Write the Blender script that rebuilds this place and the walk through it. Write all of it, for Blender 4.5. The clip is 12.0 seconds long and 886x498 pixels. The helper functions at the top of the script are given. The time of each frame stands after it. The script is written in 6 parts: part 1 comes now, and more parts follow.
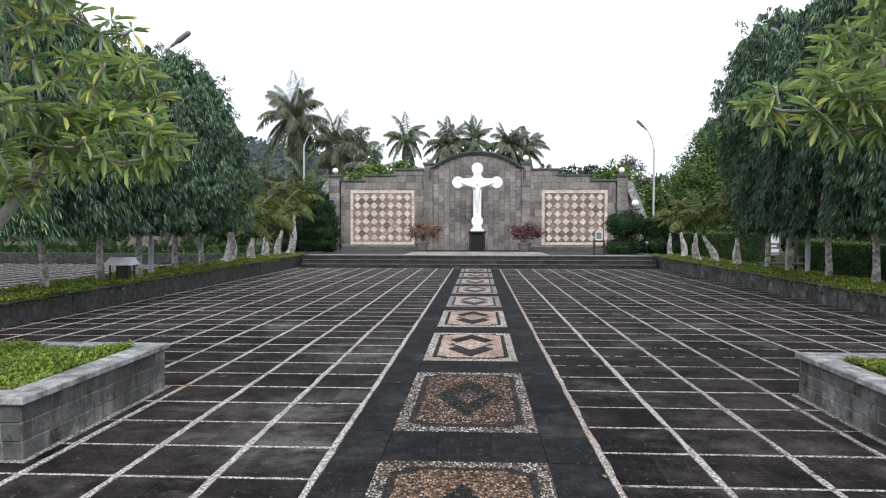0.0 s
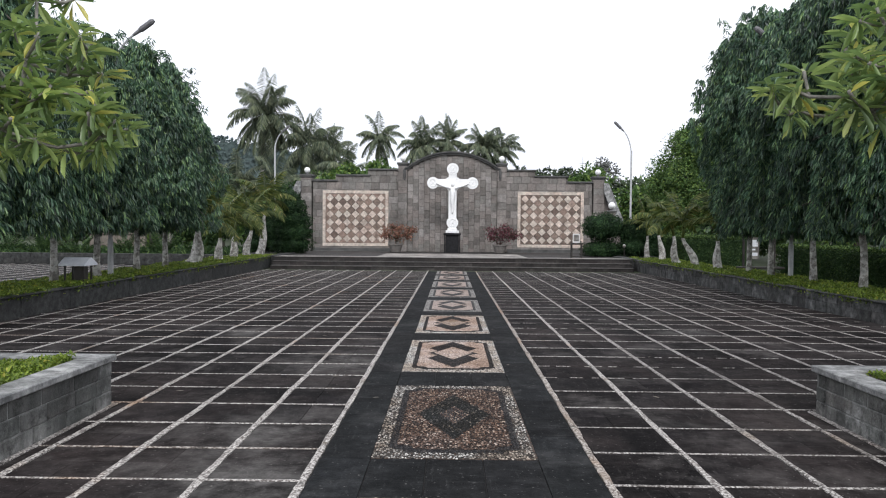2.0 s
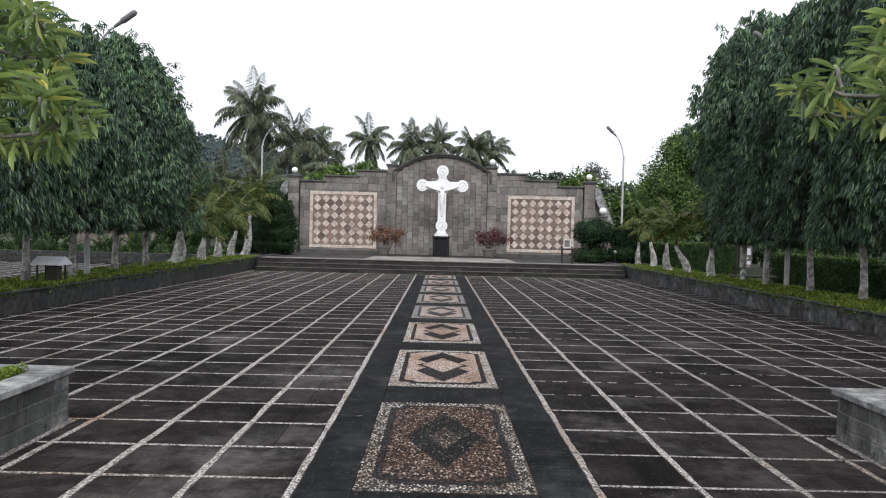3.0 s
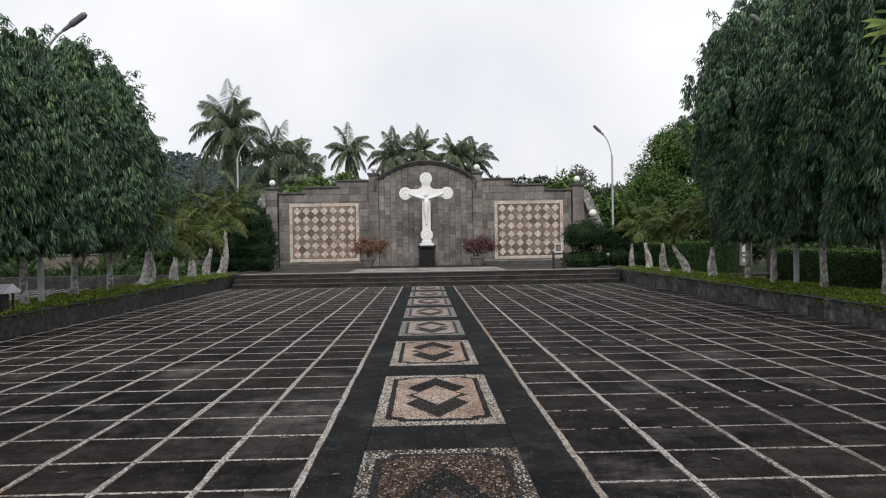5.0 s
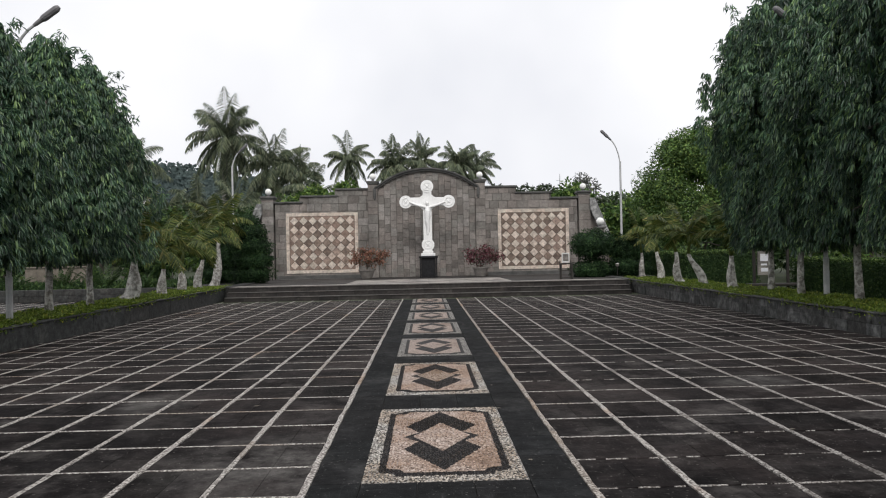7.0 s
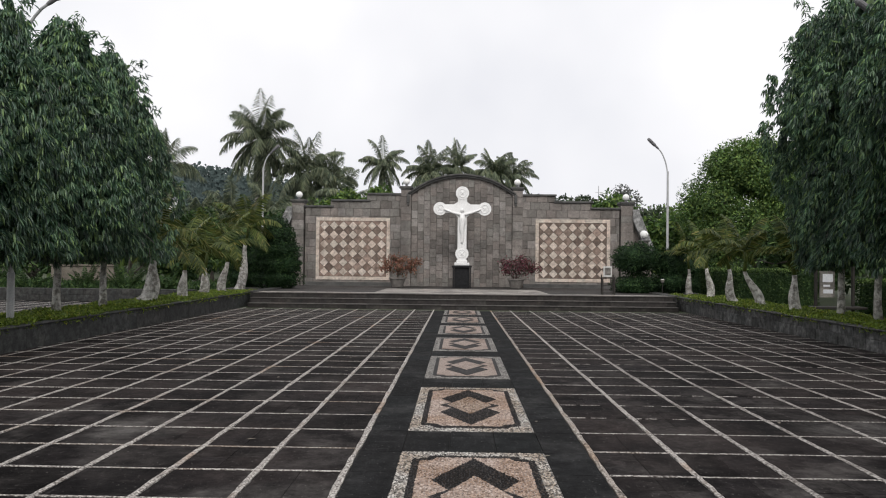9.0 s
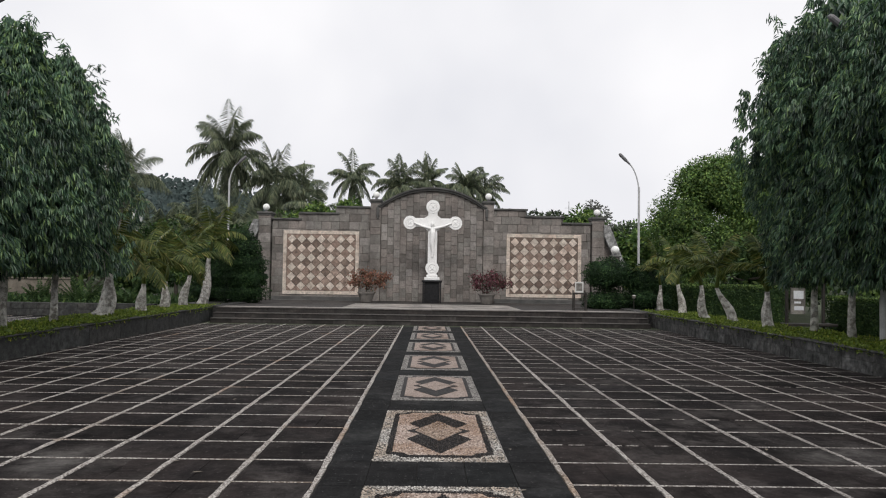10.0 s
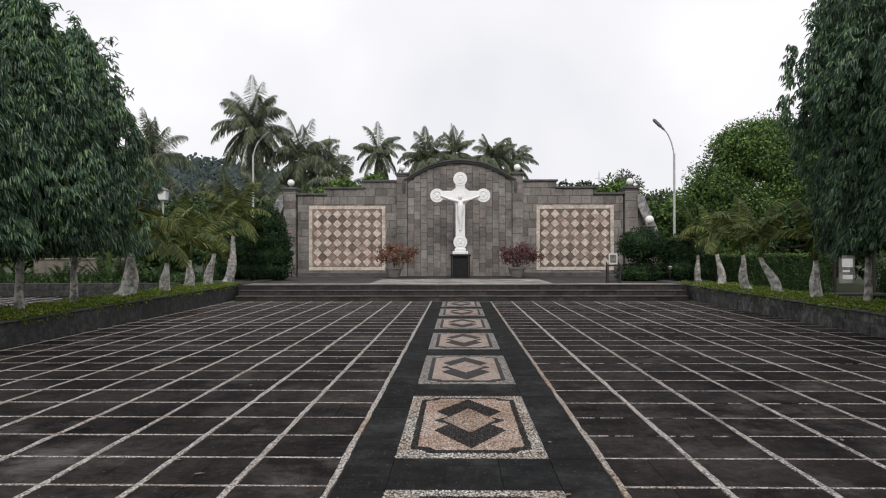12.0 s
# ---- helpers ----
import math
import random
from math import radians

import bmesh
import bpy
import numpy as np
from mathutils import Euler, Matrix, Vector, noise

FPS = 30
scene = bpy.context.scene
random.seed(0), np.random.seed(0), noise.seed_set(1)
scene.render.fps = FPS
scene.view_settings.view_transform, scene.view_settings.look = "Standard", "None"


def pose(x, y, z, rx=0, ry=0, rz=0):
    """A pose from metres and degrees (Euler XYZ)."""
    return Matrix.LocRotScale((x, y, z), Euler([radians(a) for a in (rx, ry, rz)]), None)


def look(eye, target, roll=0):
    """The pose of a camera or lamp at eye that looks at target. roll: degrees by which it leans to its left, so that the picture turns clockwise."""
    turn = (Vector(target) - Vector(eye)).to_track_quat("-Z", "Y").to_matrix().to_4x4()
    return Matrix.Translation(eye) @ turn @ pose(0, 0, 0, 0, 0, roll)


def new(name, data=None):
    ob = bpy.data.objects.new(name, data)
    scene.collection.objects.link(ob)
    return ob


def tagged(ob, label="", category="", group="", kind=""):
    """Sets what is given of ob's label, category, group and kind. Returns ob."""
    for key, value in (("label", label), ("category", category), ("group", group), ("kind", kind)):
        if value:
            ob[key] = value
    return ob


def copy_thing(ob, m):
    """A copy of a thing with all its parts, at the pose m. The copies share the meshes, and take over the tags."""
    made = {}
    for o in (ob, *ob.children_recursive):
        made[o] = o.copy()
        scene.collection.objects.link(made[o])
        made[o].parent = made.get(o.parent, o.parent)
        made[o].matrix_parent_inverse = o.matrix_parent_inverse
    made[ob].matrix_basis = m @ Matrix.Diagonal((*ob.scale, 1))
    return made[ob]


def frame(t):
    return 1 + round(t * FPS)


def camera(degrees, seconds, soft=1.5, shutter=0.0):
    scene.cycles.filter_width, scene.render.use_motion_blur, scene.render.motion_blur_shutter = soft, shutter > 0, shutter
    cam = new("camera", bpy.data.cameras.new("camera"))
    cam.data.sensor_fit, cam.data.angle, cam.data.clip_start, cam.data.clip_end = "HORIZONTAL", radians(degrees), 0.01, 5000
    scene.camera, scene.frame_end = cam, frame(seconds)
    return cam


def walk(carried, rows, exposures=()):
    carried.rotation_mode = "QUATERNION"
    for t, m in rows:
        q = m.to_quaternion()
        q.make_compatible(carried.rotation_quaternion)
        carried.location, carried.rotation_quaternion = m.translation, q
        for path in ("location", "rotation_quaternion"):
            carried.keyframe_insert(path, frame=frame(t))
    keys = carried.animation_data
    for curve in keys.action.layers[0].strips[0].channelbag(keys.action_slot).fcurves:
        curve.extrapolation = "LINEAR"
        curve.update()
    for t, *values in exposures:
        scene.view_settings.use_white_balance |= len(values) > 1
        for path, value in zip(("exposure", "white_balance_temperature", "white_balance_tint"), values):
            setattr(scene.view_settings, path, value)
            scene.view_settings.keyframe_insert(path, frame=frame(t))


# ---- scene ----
# ---- camera ----
cam = camera(62.8, 12.0, soft=1.1)
PATH = [
    (0, (0.096, -0.473, 1.623), (-0.002, 1.524, 1.56), 0.1),
    (0.5, (0.097, -0.407, 1.617), (-0.013, 1.588, 1.527), 0.5),
    (1, (0.026, -0.208, 1.624), (-0.035, 1.791, 1.581), 1.0),
    (1.5, (-0.032, -0.014, 1.632), (-0.051, 1.984, 1.553), 0.4),
    (2, (-0.037, 0.235, 1.591), (-0.059, 2.234, 1.534), 0.5),
    (2.5, (-0.038, 0.469, 1.608), (-0.081, 2.467, 1.519), 2.0),
    (3, (-0.077, 0.753, 1.611), (-0.066, 2.753, 1.562), 1.4),
    (3.2, (-0.087, 0.845, 1.617), (-0.024, 2.844, 1.575), 0.1),
    (4.8, (-0.098, 1.932, 1.574), (-0.077, 3.932, 1.601), 1.4),
    (5, (-0.101, 2.045, 1.568), (-0.05, 4.044, 1.546), -0.9),
    (5.5, (-0.082, 2.323, 1.56), (-0.156, 4.322, 1.572), -0.0),
    (6, (-0.027, 2.623, 1.587), (-0.064, 4.623, 1.583), 1.1),
    (6.5, (-0.076, 2.918, 1.581), (-0.071, 4.918, 1.598), -0.1),
    (6.7, (-0.096, 3.052, 1.573), (-0.049, 5.051, 1.578), -1.3),
    (8.3, (-0.115, 4.241, 1.538), (-0.058, 6.24, 1.555), 0.1),
    (8.5, (-0.132, 4.334, 1.538), (-0.062, 6.333, 1.526), -0.6),
    (9, (-0.131, 4.658, 1.528), (-0.174, 6.657, 1.562), 0.6),
    (9.5, (-0.096, 4.944, 1.538), (-0.173, 6.942, 1.562), -0.2),
    (10, (-0.122, 5.142, 1.535), (-0.084, 7.141, 1.61), 0.9),
    (10.5, (-0.174, 5.409, 1.537), (-0.105, 7.407, 1.588), -0.5),
    (11, (-0.152, 5.61, 1.527), (-0.136, 7.61, 1.557), -0.8),
    (11.5, (-0.118, 5.778, 1.536), (-0.113, 7.778, 1.561), -0.4),
    (12, (-0.103, 5.869, 1.532), (-0.143, 7.868, 1.535), -0.1),
]
EXPOSURE = [(0.0, 0.34, 6100, 12), (1.0, 0.3, 6130, 12), (1.5, 0.08, 6150, 12), (2.0, 0.12, 6170, 12), (3.2, 0.03, 6250, 11.5), (5.0, -0.27, 6450, 11), (5.5, -0.13, 6500, 11), (6.0, -0.3, 6500, 11), (6.5, -0.22, 6500, 11),
            (8.5, -0.2, 6550, 11.5), (9.5, -0.27, 6550, 11.5), (10.5, -0.31, 6550, 12), (11.5, -0.31, 6550, 12), (12.0, -0.25, 6550, 12)]
walk(cam, [(t, look(eye, target, roll)) for t, eye, target, roll in PATH], EXPOSURE)

# ---- sky and sun: a bright overcast day ----
SUN_ELEVATION, SUN_TURN = 46.0, 174.0     # degrees; the sun stands high behind the walker
world = bpy.data.worlds.new("world")
scene.world = world
world.use_nodes = True
wn, wl = world.node_tree.nodes, world.node_tree.links
sky = wn.new("ShaderNodeTexSky")
sky.sky_type, sky.sun_disc = "NISHITA", False
sky.sun_elevation, sky.sun_rotation = radians(SUN_ELEVATION), radians(SUN_TURN)
sky.air_density, sky.dust_density, sky.ozone_density = 1.0, 4.0, 1.0
pale = wn.new("ShaderNodeHueSaturation")
pale.inputs["Saturation"].default_value = 0.15
pale.inputs["Value"].default_value = 0.1
wl.new(sky.outputs[0], pale.inputs["Color"])
# the cloud deck, slightly uneven
spot = wn.new("ShaderNodeTexCoord")
cloud = wn.new("ShaderNodeTexNoise")
cloud.inputs["Scale"].default_value, cloud.inputs["Detail"].default_value = 2.2, 4.0
wl.new(spot.outputs["Generated"], cloud.inputs["Vector"])
deck = wn.new("ShaderNodeValToRGB")
deck.color_ramp.elements[0].position, deck.color_ramp.elements[0].color = 0.3, (0.88, 0.905, 0.96, 1)
deck.color_ramp.elements[1].position, deck.color_ramp.elements[1].color = 0.62, (1.13, 1.14, 1.16, 1)
wl.new(cloud.outputs["Fac"], deck.inputs[0])
cover = wn.new("ShaderNodeMixRGB")
cover.inputs[0].default_value = 0.9
wl.new(pale.outputs[0], cover.inputs[1])
wl.new(deck.outputs[0], cover.inputs[2])
wl.new(cover.outputs[0], wn["Background"].inputs[0])
wn["Background"].inputs[1].default_value = 1.14

sun = bpy.data.lights.new("sun", "SUN")
sun.energy, sun.angle, sun.color = 1.7, radians(25), (1.0, 0.97, 0.92)
sun_ob = new("sun", sun)
sun_ob.matrix_world = look((0, 0, 60), (math.sin(radians(SUN_TURN)) * -60 / math.tan(radians(SUN_ELEVATION)),
                                        math.cos(radians(SUN_TURN)) * -60 / math.tan(radians(SUN_ELEVATION)), 0))


# ---- materials ----
def ramp_node(nodes, stops):
    r = nodes.new("ShaderNodeValToRGB")
    while len(r.color_ramp.elements) < len(stops):
        r.color_ramp.elements.new(0.5)
    for e, (p, c) in zip(r.color_ramp.elements, stops):
        e.position, e.color = p, (*c, 1)
    return r


def noise_node(nt, scale, detail=4.0, rough=0.6, stretch=None):
    """Noise in world metres."""
    g = nt.nodes.new("ShaderNodeNewGeometry")
    n = nt.nodes.new("ShaderNodeTexNoise")
    n.inputs["Scale"].default_value, n.inputs["Detail"].default_value, n.inputs["Roughness"].default_value = scale, detail, rough
    if stretch:
        mp = nt.nodes.new("ShaderNodeMapping")
        mp.inputs["Scale"].default_value = stretch
        nt.links.new(g.outputs["Position"], mp.inputs[0])
        nt.links.new(mp.outputs[0], n.inputs["Vector"])
    else:
        nt.links.new(g.outputs["Position"], n.inputs["Vector"])
    return n.outputs["Fac"]


def mixed(nt, kind, fac, a, b):
    m = nt.nodes.new("ShaderNodeMixRGB")
    m.blend_type = kind
    for i, v in enumerate((fac, a, b)):
        if isinstance(v, bpy.types.NodeSocket):
            nt.links.new(v, m.inputs[i])
        elif isinstance(v, tuple):
            m.inputs[i].default_value = (*v, 1)
        else:
            m.inputs[i].default_value = v
    return m.outputs[0]


def surface(name, dark, light, scale=3.0, grain=60.0, rough=0.8, bump=0.3, pieces=None, spread=0.35, stain=None, stain_at=(0.5, 0.62),
            stain_scale=0.6, stretch=None, metal=0.0, spec=0.4, wear=None, wear_at=(0.56, 0.72), blotch=0.0, scuff=None, dusty=(), specks=None):
    """A rough natural surface: broad mottling, fine grain, stains, and a tone that differs from piece to piece."""
    m = bpy.data.materials.new(name)
    m.use_nodes = True
    nt = m.node_tree
    bsdf = nt.nodes["Principled BSDF"]
    broad = noise_node(nt, scale, 5.0, 0.6, stretch)
    fine = noise_node(nt, grain, 3.0, 0.7)
    r = ramp_node(nt.nodes, [(0.3, dark), (0.7, light)])
    nt.links.new(broad, r.inputs[0])
    fr = ramp_node(nt.nodes, [(0.3, (0.72,) * 3), (0.7, (1.25,) * 3)])
    nt.links.new(fine, fr.inputs[0])
    col = mixed(nt, "MULTIPLY", 0.7, r.outputs[0], fr.outputs[0])
    if pieces:
        if pieces == "object":
            rnd = nt.nodes.new("ShaderNodeObjectInfo").outputs["Random"]
        else:
            rnd = nt.nodes.new("ShaderNodeNewGeometry").outputs["Random Per Island"]
        pr = ramp_node(nt.nodes, [(0.0, (1 - spread, (1 - spread) * 0.97, (1 - spread) * 0.95)), (0.35, (0.97, 1.0, 0.99)), (0.65, (1.04, 0.99, 0.97)), (1.0, ((1 + spread) * 0.98, 1 + spread, (1 + spread) * 1.01))])
        nt.links.new(rnd, pr.inputs[0])
        col = mixed(nt, "MULTIPLY", 1.0, col, pr.outputs[0])
    if stain:
        sn = noise_node(nt, stain_scale, 6.0, 0.65)
        sr = ramp_node(nt.nodes, [(stain_at[0], (0, 0, 0)), (stain_at[1], (0.8,) * 3)])
        nt.links.new(sn, sr.inputs[0])
        col = mixed(nt, "MIX", sr.outputs[0], col, stain)
    if wear:
        pn = noise_node(nt, 1.3, 8.0, 0.72)
        wr = ramp_node(nt.nodes, [(wear_at[0], (0, 0, 0)), (wear_at[1], (0.7,) * 3)])
        nt.links.new(pn, wr.inputs[0])
        worn = wr.outputs[0]
        if pieces and specks:
            # some stones are far more worn than others
            each = ramp_node(nt.nodes, [(0.45, (0.25,) * 3), (0.9, (1.0,) * 3)])
            mul = nt.nodes.new("ShaderNodeMath")
            mul.operation = "MULTIPLY"
            mul.inputs[1].default_value = 7.31
            frac = nt.nodes.new("ShaderNodeMath")
            frac.operation = "FRACT"
            nt.links.new(rnd, mul.inputs[0])
            nt.links.new(mul.outputs[0], frac.inputs[0])
            nt.links.new(frac.outputs[0], each.inputs[0])
            worn = mixed(nt, "MULTIPLY", 1.0, worn, each.outputs[0])
        col = mixed(nt, "MIX", worn, col, wear)
    for x, y, reach in dusty:
        geo = nt.nodes.new("ShaderNodeNewGeometry")
        far = nt.nodes.new("ShaderNodeVectorMath")
        far.operation = "DISTANCE"
        nt.links.new(geo.outputs["Position"], far.inputs[0])
        far.inputs[1].default_value = (x, y, 0)
        near_by = nt.nodes.new("ShaderNodeMapRange")
        near_by.inputs["From Min"].default_value, near_by.inputs["From Max"].default_value = reach, 0.2 * reach
        nt.links.new(far.outputs["Value"], near_by.inputs[0])
        patchy = ramp_node(nt.nodes, [(0.38, (0, 0, 0)), (0.58, (0.8,) * 3)])
        nt.links.new(noise_node(nt, 2.4, 7.0, 0.7), patchy.inputs[0])
        col = mixed(nt, "MIX", mixed(nt, "MULTIPLY", 1.0, patchy.outputs[0], near_by.outputs[0]), col, (0.105, 0.099, 0.094))
    if scuff:
        # thin rubbed streaks lying across and along
        for st in ((2.0, 16.0, 2.0), (16.0, 2.5, 2.0)):
            sn = noise_node(nt, 1.6, 5.0, 0.7, st)
            sr = ramp_node(nt.nodes, [(0.58, (0, 0, 0)), (0.76, (0.55,) * 3)])
            nt.links.new(sn, sr.inputs[0])
            col = mixed(nt, "MIX", sr.outputs[0], col, scuff)
    if blotch:
        bn = noise_node(nt, 7.0, 8.0, 0.75)
        br = ramp_node(nt.nodes, [(0.36, (1 - blotch,) * 3), (0.5, (1.0,) * 3), (0.66, (1 + blotch * 1.2,) * 3)])
        nt.links.new(bn, br.inputs[0])
        col = mixed(nt, "MULTIPLY", 1.0, col, br.outputs[0])
    if specks:
        # bits of pale grit trodden into the face
        kn = noise_node(nt, 42.0, 2.0, 0.5)
        kr = ramp_node(nt.nodes, [(0.68, (0, 0, 0)), (0.74, (0.8,) * 3)])
        nt.links.new(kn, kr.inputs[0])
        col = mixed(nt, "MIX", kr.outputs[0], col, specks)
    nt.links.new(col, bsdf.inputs["Base Color"])
    rr = nt.nodes.new("ShaderNodeMapRange")
    rr.inputs["To Min"].default_value, rr.inputs["To Max"].default_value = max(rough - 0.15, 0.05), min(rough + 0.15, 1)
    nt.links.new(broad, rr.inputs[0])
    nt.links.new(rr.outputs[0], bsdf.inputs["Roughness"])
    bsdf.inputs["Metallic"].default_value, bsdf.inputs["Specular IOR Level"].default_value = metal, spec
    if bump:
        b = nt.nodes.new("ShaderNodeBump")
        b.inputs["Strength"].default_value, b.inputs["Distance"].default_value = bump, 0.01
        nt.links.new(fine, b.inputs["Height"])
        nt.links.new(b.outputs[0], bsdf.inputs["Normal"])
    return m


def pebbles(name, tones, size=0.02, grout=(0.05, 0.048, 0.045), dirt=None, dirt_from=0.48, gone=None, rust=None, rust_from=0.56):
    """Small round pebbles set in mortar, each with its own tone."""
    m = bpy.data.materials.new(name)
    m.use_nodes = True
    nt = m.node_tree
    bsdf = nt.nodes["Principled BSDF"]
    g = nt.nodes.new("ShaderNodeNewGeometry")
    v = nt.nodes.new("ShaderNodeTexVoronoi")
    v.inputs["Scale"].default_value = 1 / size
    nt.links.new(g.outputs["Position"], v.inputs["Vector"])
    sep = nt.nodes.new("ShaderNodeSeparateColor")
    nt.links.new(v.outputs["Color"], sep.inputs[0])
    r = ramp_node(nt.nodes, [(i / max(len(tones) - 1, 1), c) for i, c in enumerate(tones)])
    nt.links.new(sep.outputs[0], r.inputs[0])
    edge = ramp_node(nt.nodes, [(0.45, (0, 0, 0)), (0.7, (1, 1, 1))])
    nt.links.new(v.outputs["Distance"], edge.inputs[0])
    col = mixed(nt, "MIX", edge.outputs[0], r.outputs[0], grout)
    if dirt:
        dn = noise_node(nt, 0.9, 6.0, 0.65)
        dr = ramp_node(nt.nodes, [(dirt_from, (0, 0, 0)), (dirt_from + 0.16, (0.8,) * 3)])
        nt.links.new(dn, dr.inputs[0])
        col = mixed(nt, "MIX", dr.outputs[0], col, dirt)
    if rust:
        rn = noise_node(nt, 0.55, 5.0, 0.6)
        rr = ramp_node(nt.nodes, [(rust_from, (1.0,) * 3), (rust_from + 0.12, rust)])
        nt.links.new(rn, rr.inputs[0])
        col = mixed(nt, "MULTIPLY", 1.0, col, rr.outputs[0])
    if gone:
        # pebbles lost or blackened in small patches
        gn = noise_node(nt, 9.0, 7.0, 0.75)
        gr = ramp_node(nt.nodes, [(gone, (1.0,) * 3), (gone + 0.09, (0.3,) * 3)])
        nt.links.new(gn, gr.inputs[0])
        col = mixed(nt, "MULTIPLY", 1.0, col, gr.outputs[0])
    nt.links.new(col, bsdf.inputs["Base Color"])
    bsdf.inputs["Roughness"].default_value = 0.75
    bsdf.inputs["Specular IOR Level"].default_value = 0.2
    b = nt.nodes.new("ShaderNodeBump")
    b.invert = True
    b.inputs["Strength"].default_value, b.inputs["Distance"].default_value = 0.8, size * 0.5
    nt.links.new(v.outputs["Distance"], b.inputs["Height"])
    nt.links.new(b.outputs[0], bsdf.inputs["Normal"])
    return m


def leafy(name, tones, rough=0.5, glow=0.25, gloss=0.35, patch=0.3):
    """Leaves: a tone for each leaf, light that passes through."""
    m = bpy.data.materials.new(name)
    m.use_nodes = True
    nt = m.node_tree
    bsdf, out = nt.nodes["Principled BSDF"], nt.nodes["Material Output"]
    rnd = nt.nodes.new("ShaderNodeNewGeometry").outputs["Random Per Island"]
    r = ramp_node(nt.nodes, tones)
    nt.links.new(rnd, r.inputs[0])
    broad = noise_node(nt, 1.6, 3.0)
    br = ramp_node(nt.nodes, [(0.35, (1 - patch,) * 3), (0.65, (1 + patch, 1 + patch, 1 + patch * 0.5))])
    nt.links.new(broad, br.inputs[0])
    col = mixed(nt, "MULTIPLY", 0.8, r.outputs[0], br.outputs[0])
    nt.links.new(col, bsdf.inputs["Base Color"])
    bsdf.inputs["Roughness"].default_value, bsdf.inputs["Specular IOR Level"].default_value = rough, gloss
    t = nt.nodes.new("ShaderNodeBsdfTranslucent")
    nt.links.new(col, t.inputs["Color"])
    mx = nt.nodes.new("ShaderNodeMixShader")
    mx.inputs[0].default_value = glow
    nt.links.new(bsdf.outputs[0], mx.inputs[1])
    nt.links.new(t.outputs[0], mx.inputs[2])
    nt.links.new(mx.outputs[0], out.inputs["Surface"])
    return m


WALL_JOINT = surface("wall_joint", (0.09, 0.081, 0.073), (0.15, 0.135, 0.122), 4, 40, 0.9, 0.4)
# dried pale dirt left on the paving: x, y, reach
DUSTY = [(-1.3, 4.7, 0.85), (-1.45, 5.8, 0.75), (-1.3, 8.7, 1.0), (-3.1, 11.1, 0.6), (3.6, 11.6, 0.6)]
PAVE = surface("paving_stone", (0.0062, 0.0053, 0.0055), (0.0160, 0.0139, 0.0142), 2.6, 45, 0.92, 0.6, "object", 0.5, (0.036, 0.029, 0.0275), (0.46, 0.64), 0.5, spec=0.06, wear=(0.085, 0.078, 0.074), wear_at=(0.47, 0.64), blotch=0.4, scuff=(0.07, 0.064, 0.061), dusty=DUSTY, specks=(0.15, 0.14, 0.13))
PAVE_FAR = surface("paving_stone_joined", (0.0062, 0.0053, 0.0055), (0.0160, 0.0139, 0.0142), 2.6, 45, 0.92, 0.6, "island", 0.5, (0.036, 0.029, 0.0275), (0.46, 0.64), 0.5, spec=0.06, wear=(0.085, 0.078, 0.074), wear_at=(0.47, 0.64), blotch=0.4, scuff=(0.07, 0.064, 0.061), dusty=DUSTY, specks=(0.15, 0.14, 0.13))
STRIP = surface("charcoal_slab", (0.0088, 0.0093, 0.0098), (0.0196, 0.0203, 0.0211), 2.2, 55, 0.92, 0.4, "object", 0.25, (0.045, 0.045, 0.045), (0.52, 0.72), 1.1, spec=0.06, wear=(0.05, 0.05, 0.049), wear_at=(0.56, 0.76), blotch=0.4, scuff=(0.06, 0.06, 0.06), specks=(0.13, 0.125, 0.12))
SIDE = surface("side_court_paving", (0.007, 0.0072, 0.0075), (0.02, 0.02, 0.021), 2.2, 45, 0.92, 0.4, None, 0.2, (0.035, 0.034, 0.033), (0.52, 0.7), 0.8, spec=0.06, blotch=0.4)
BED = surface("bedding", (0.014, 0.014, 0.014), (0.03, 0.028, 0.026), 6, 60, 0.9, 0.4)
JOINT = pebbles("joint_pebbles", [(0.30, 0.272, 0.255), (0.51, 0.48, 0.447), (0.62, 0.59, 0.55), (0.21, 0.186, 0.17)], 0.016, (0.13, 0.115, 0.105), (0.19, 0.145, 0.11), 0.55, 0.58, (0.85, 0.62, 0.45), 0.58)
JOINT_WORN = pebbles("worn_joint_pebbles", [(0.25, 0.226, 0.212), (0.45, 0.42, 0.395), (0.56, 0.53, 0.495), (0.18, 0.16, 0.148)], 0.016, (0.10, 0.09, 0.082), (0.085, 0.072, 0.062), 0.5, 0.55, (0.8, 0.66, 0.52), 0.6)
JOINT_RUST = pebbles("rusty_joint_pebbles", [(0.25, 0.215, 0.19), (0.44, 0.395, 0.355), (0.54, 0.5, 0.455), (0.17, 0.145, 0.125)], 0.016, (0.12, 0.10, 0.085), (0.24, 0.18, 0.135), 0.5, 0.56, (0.95, 0.72, 0.54), 0.54)
PEB_WHITE = pebbles("white_pebbles", [(0.10, 0.093, 0.088), (0.28, 0.265, 0.245), (0.38, 0.365, 0.34), (0.17, 0.155, 0.14)], 0.022, (0.05, 0.046, 0.043), None, 0.48, 0.56)
PEB_PINK = pebbles("pink_pebbles", [(0.22, 0.172, 0.148), (0.39, 0.32, 0.28), (0.34, 0.276, 0.238), (0.45, 0.38, 0.34)], 0.02, (0.21, 0.165, 0.14), (0.17, 0.115, 0.085), 0.5, 0.6)
PEB_BLACK = pebbles("black_pebbles", [(0.015, 0.015, 0.017), (0.035, 0.033, 0.034), (0.06, 0.05, 0.045)], 0.02, (0.02, 0.02, 0.02))
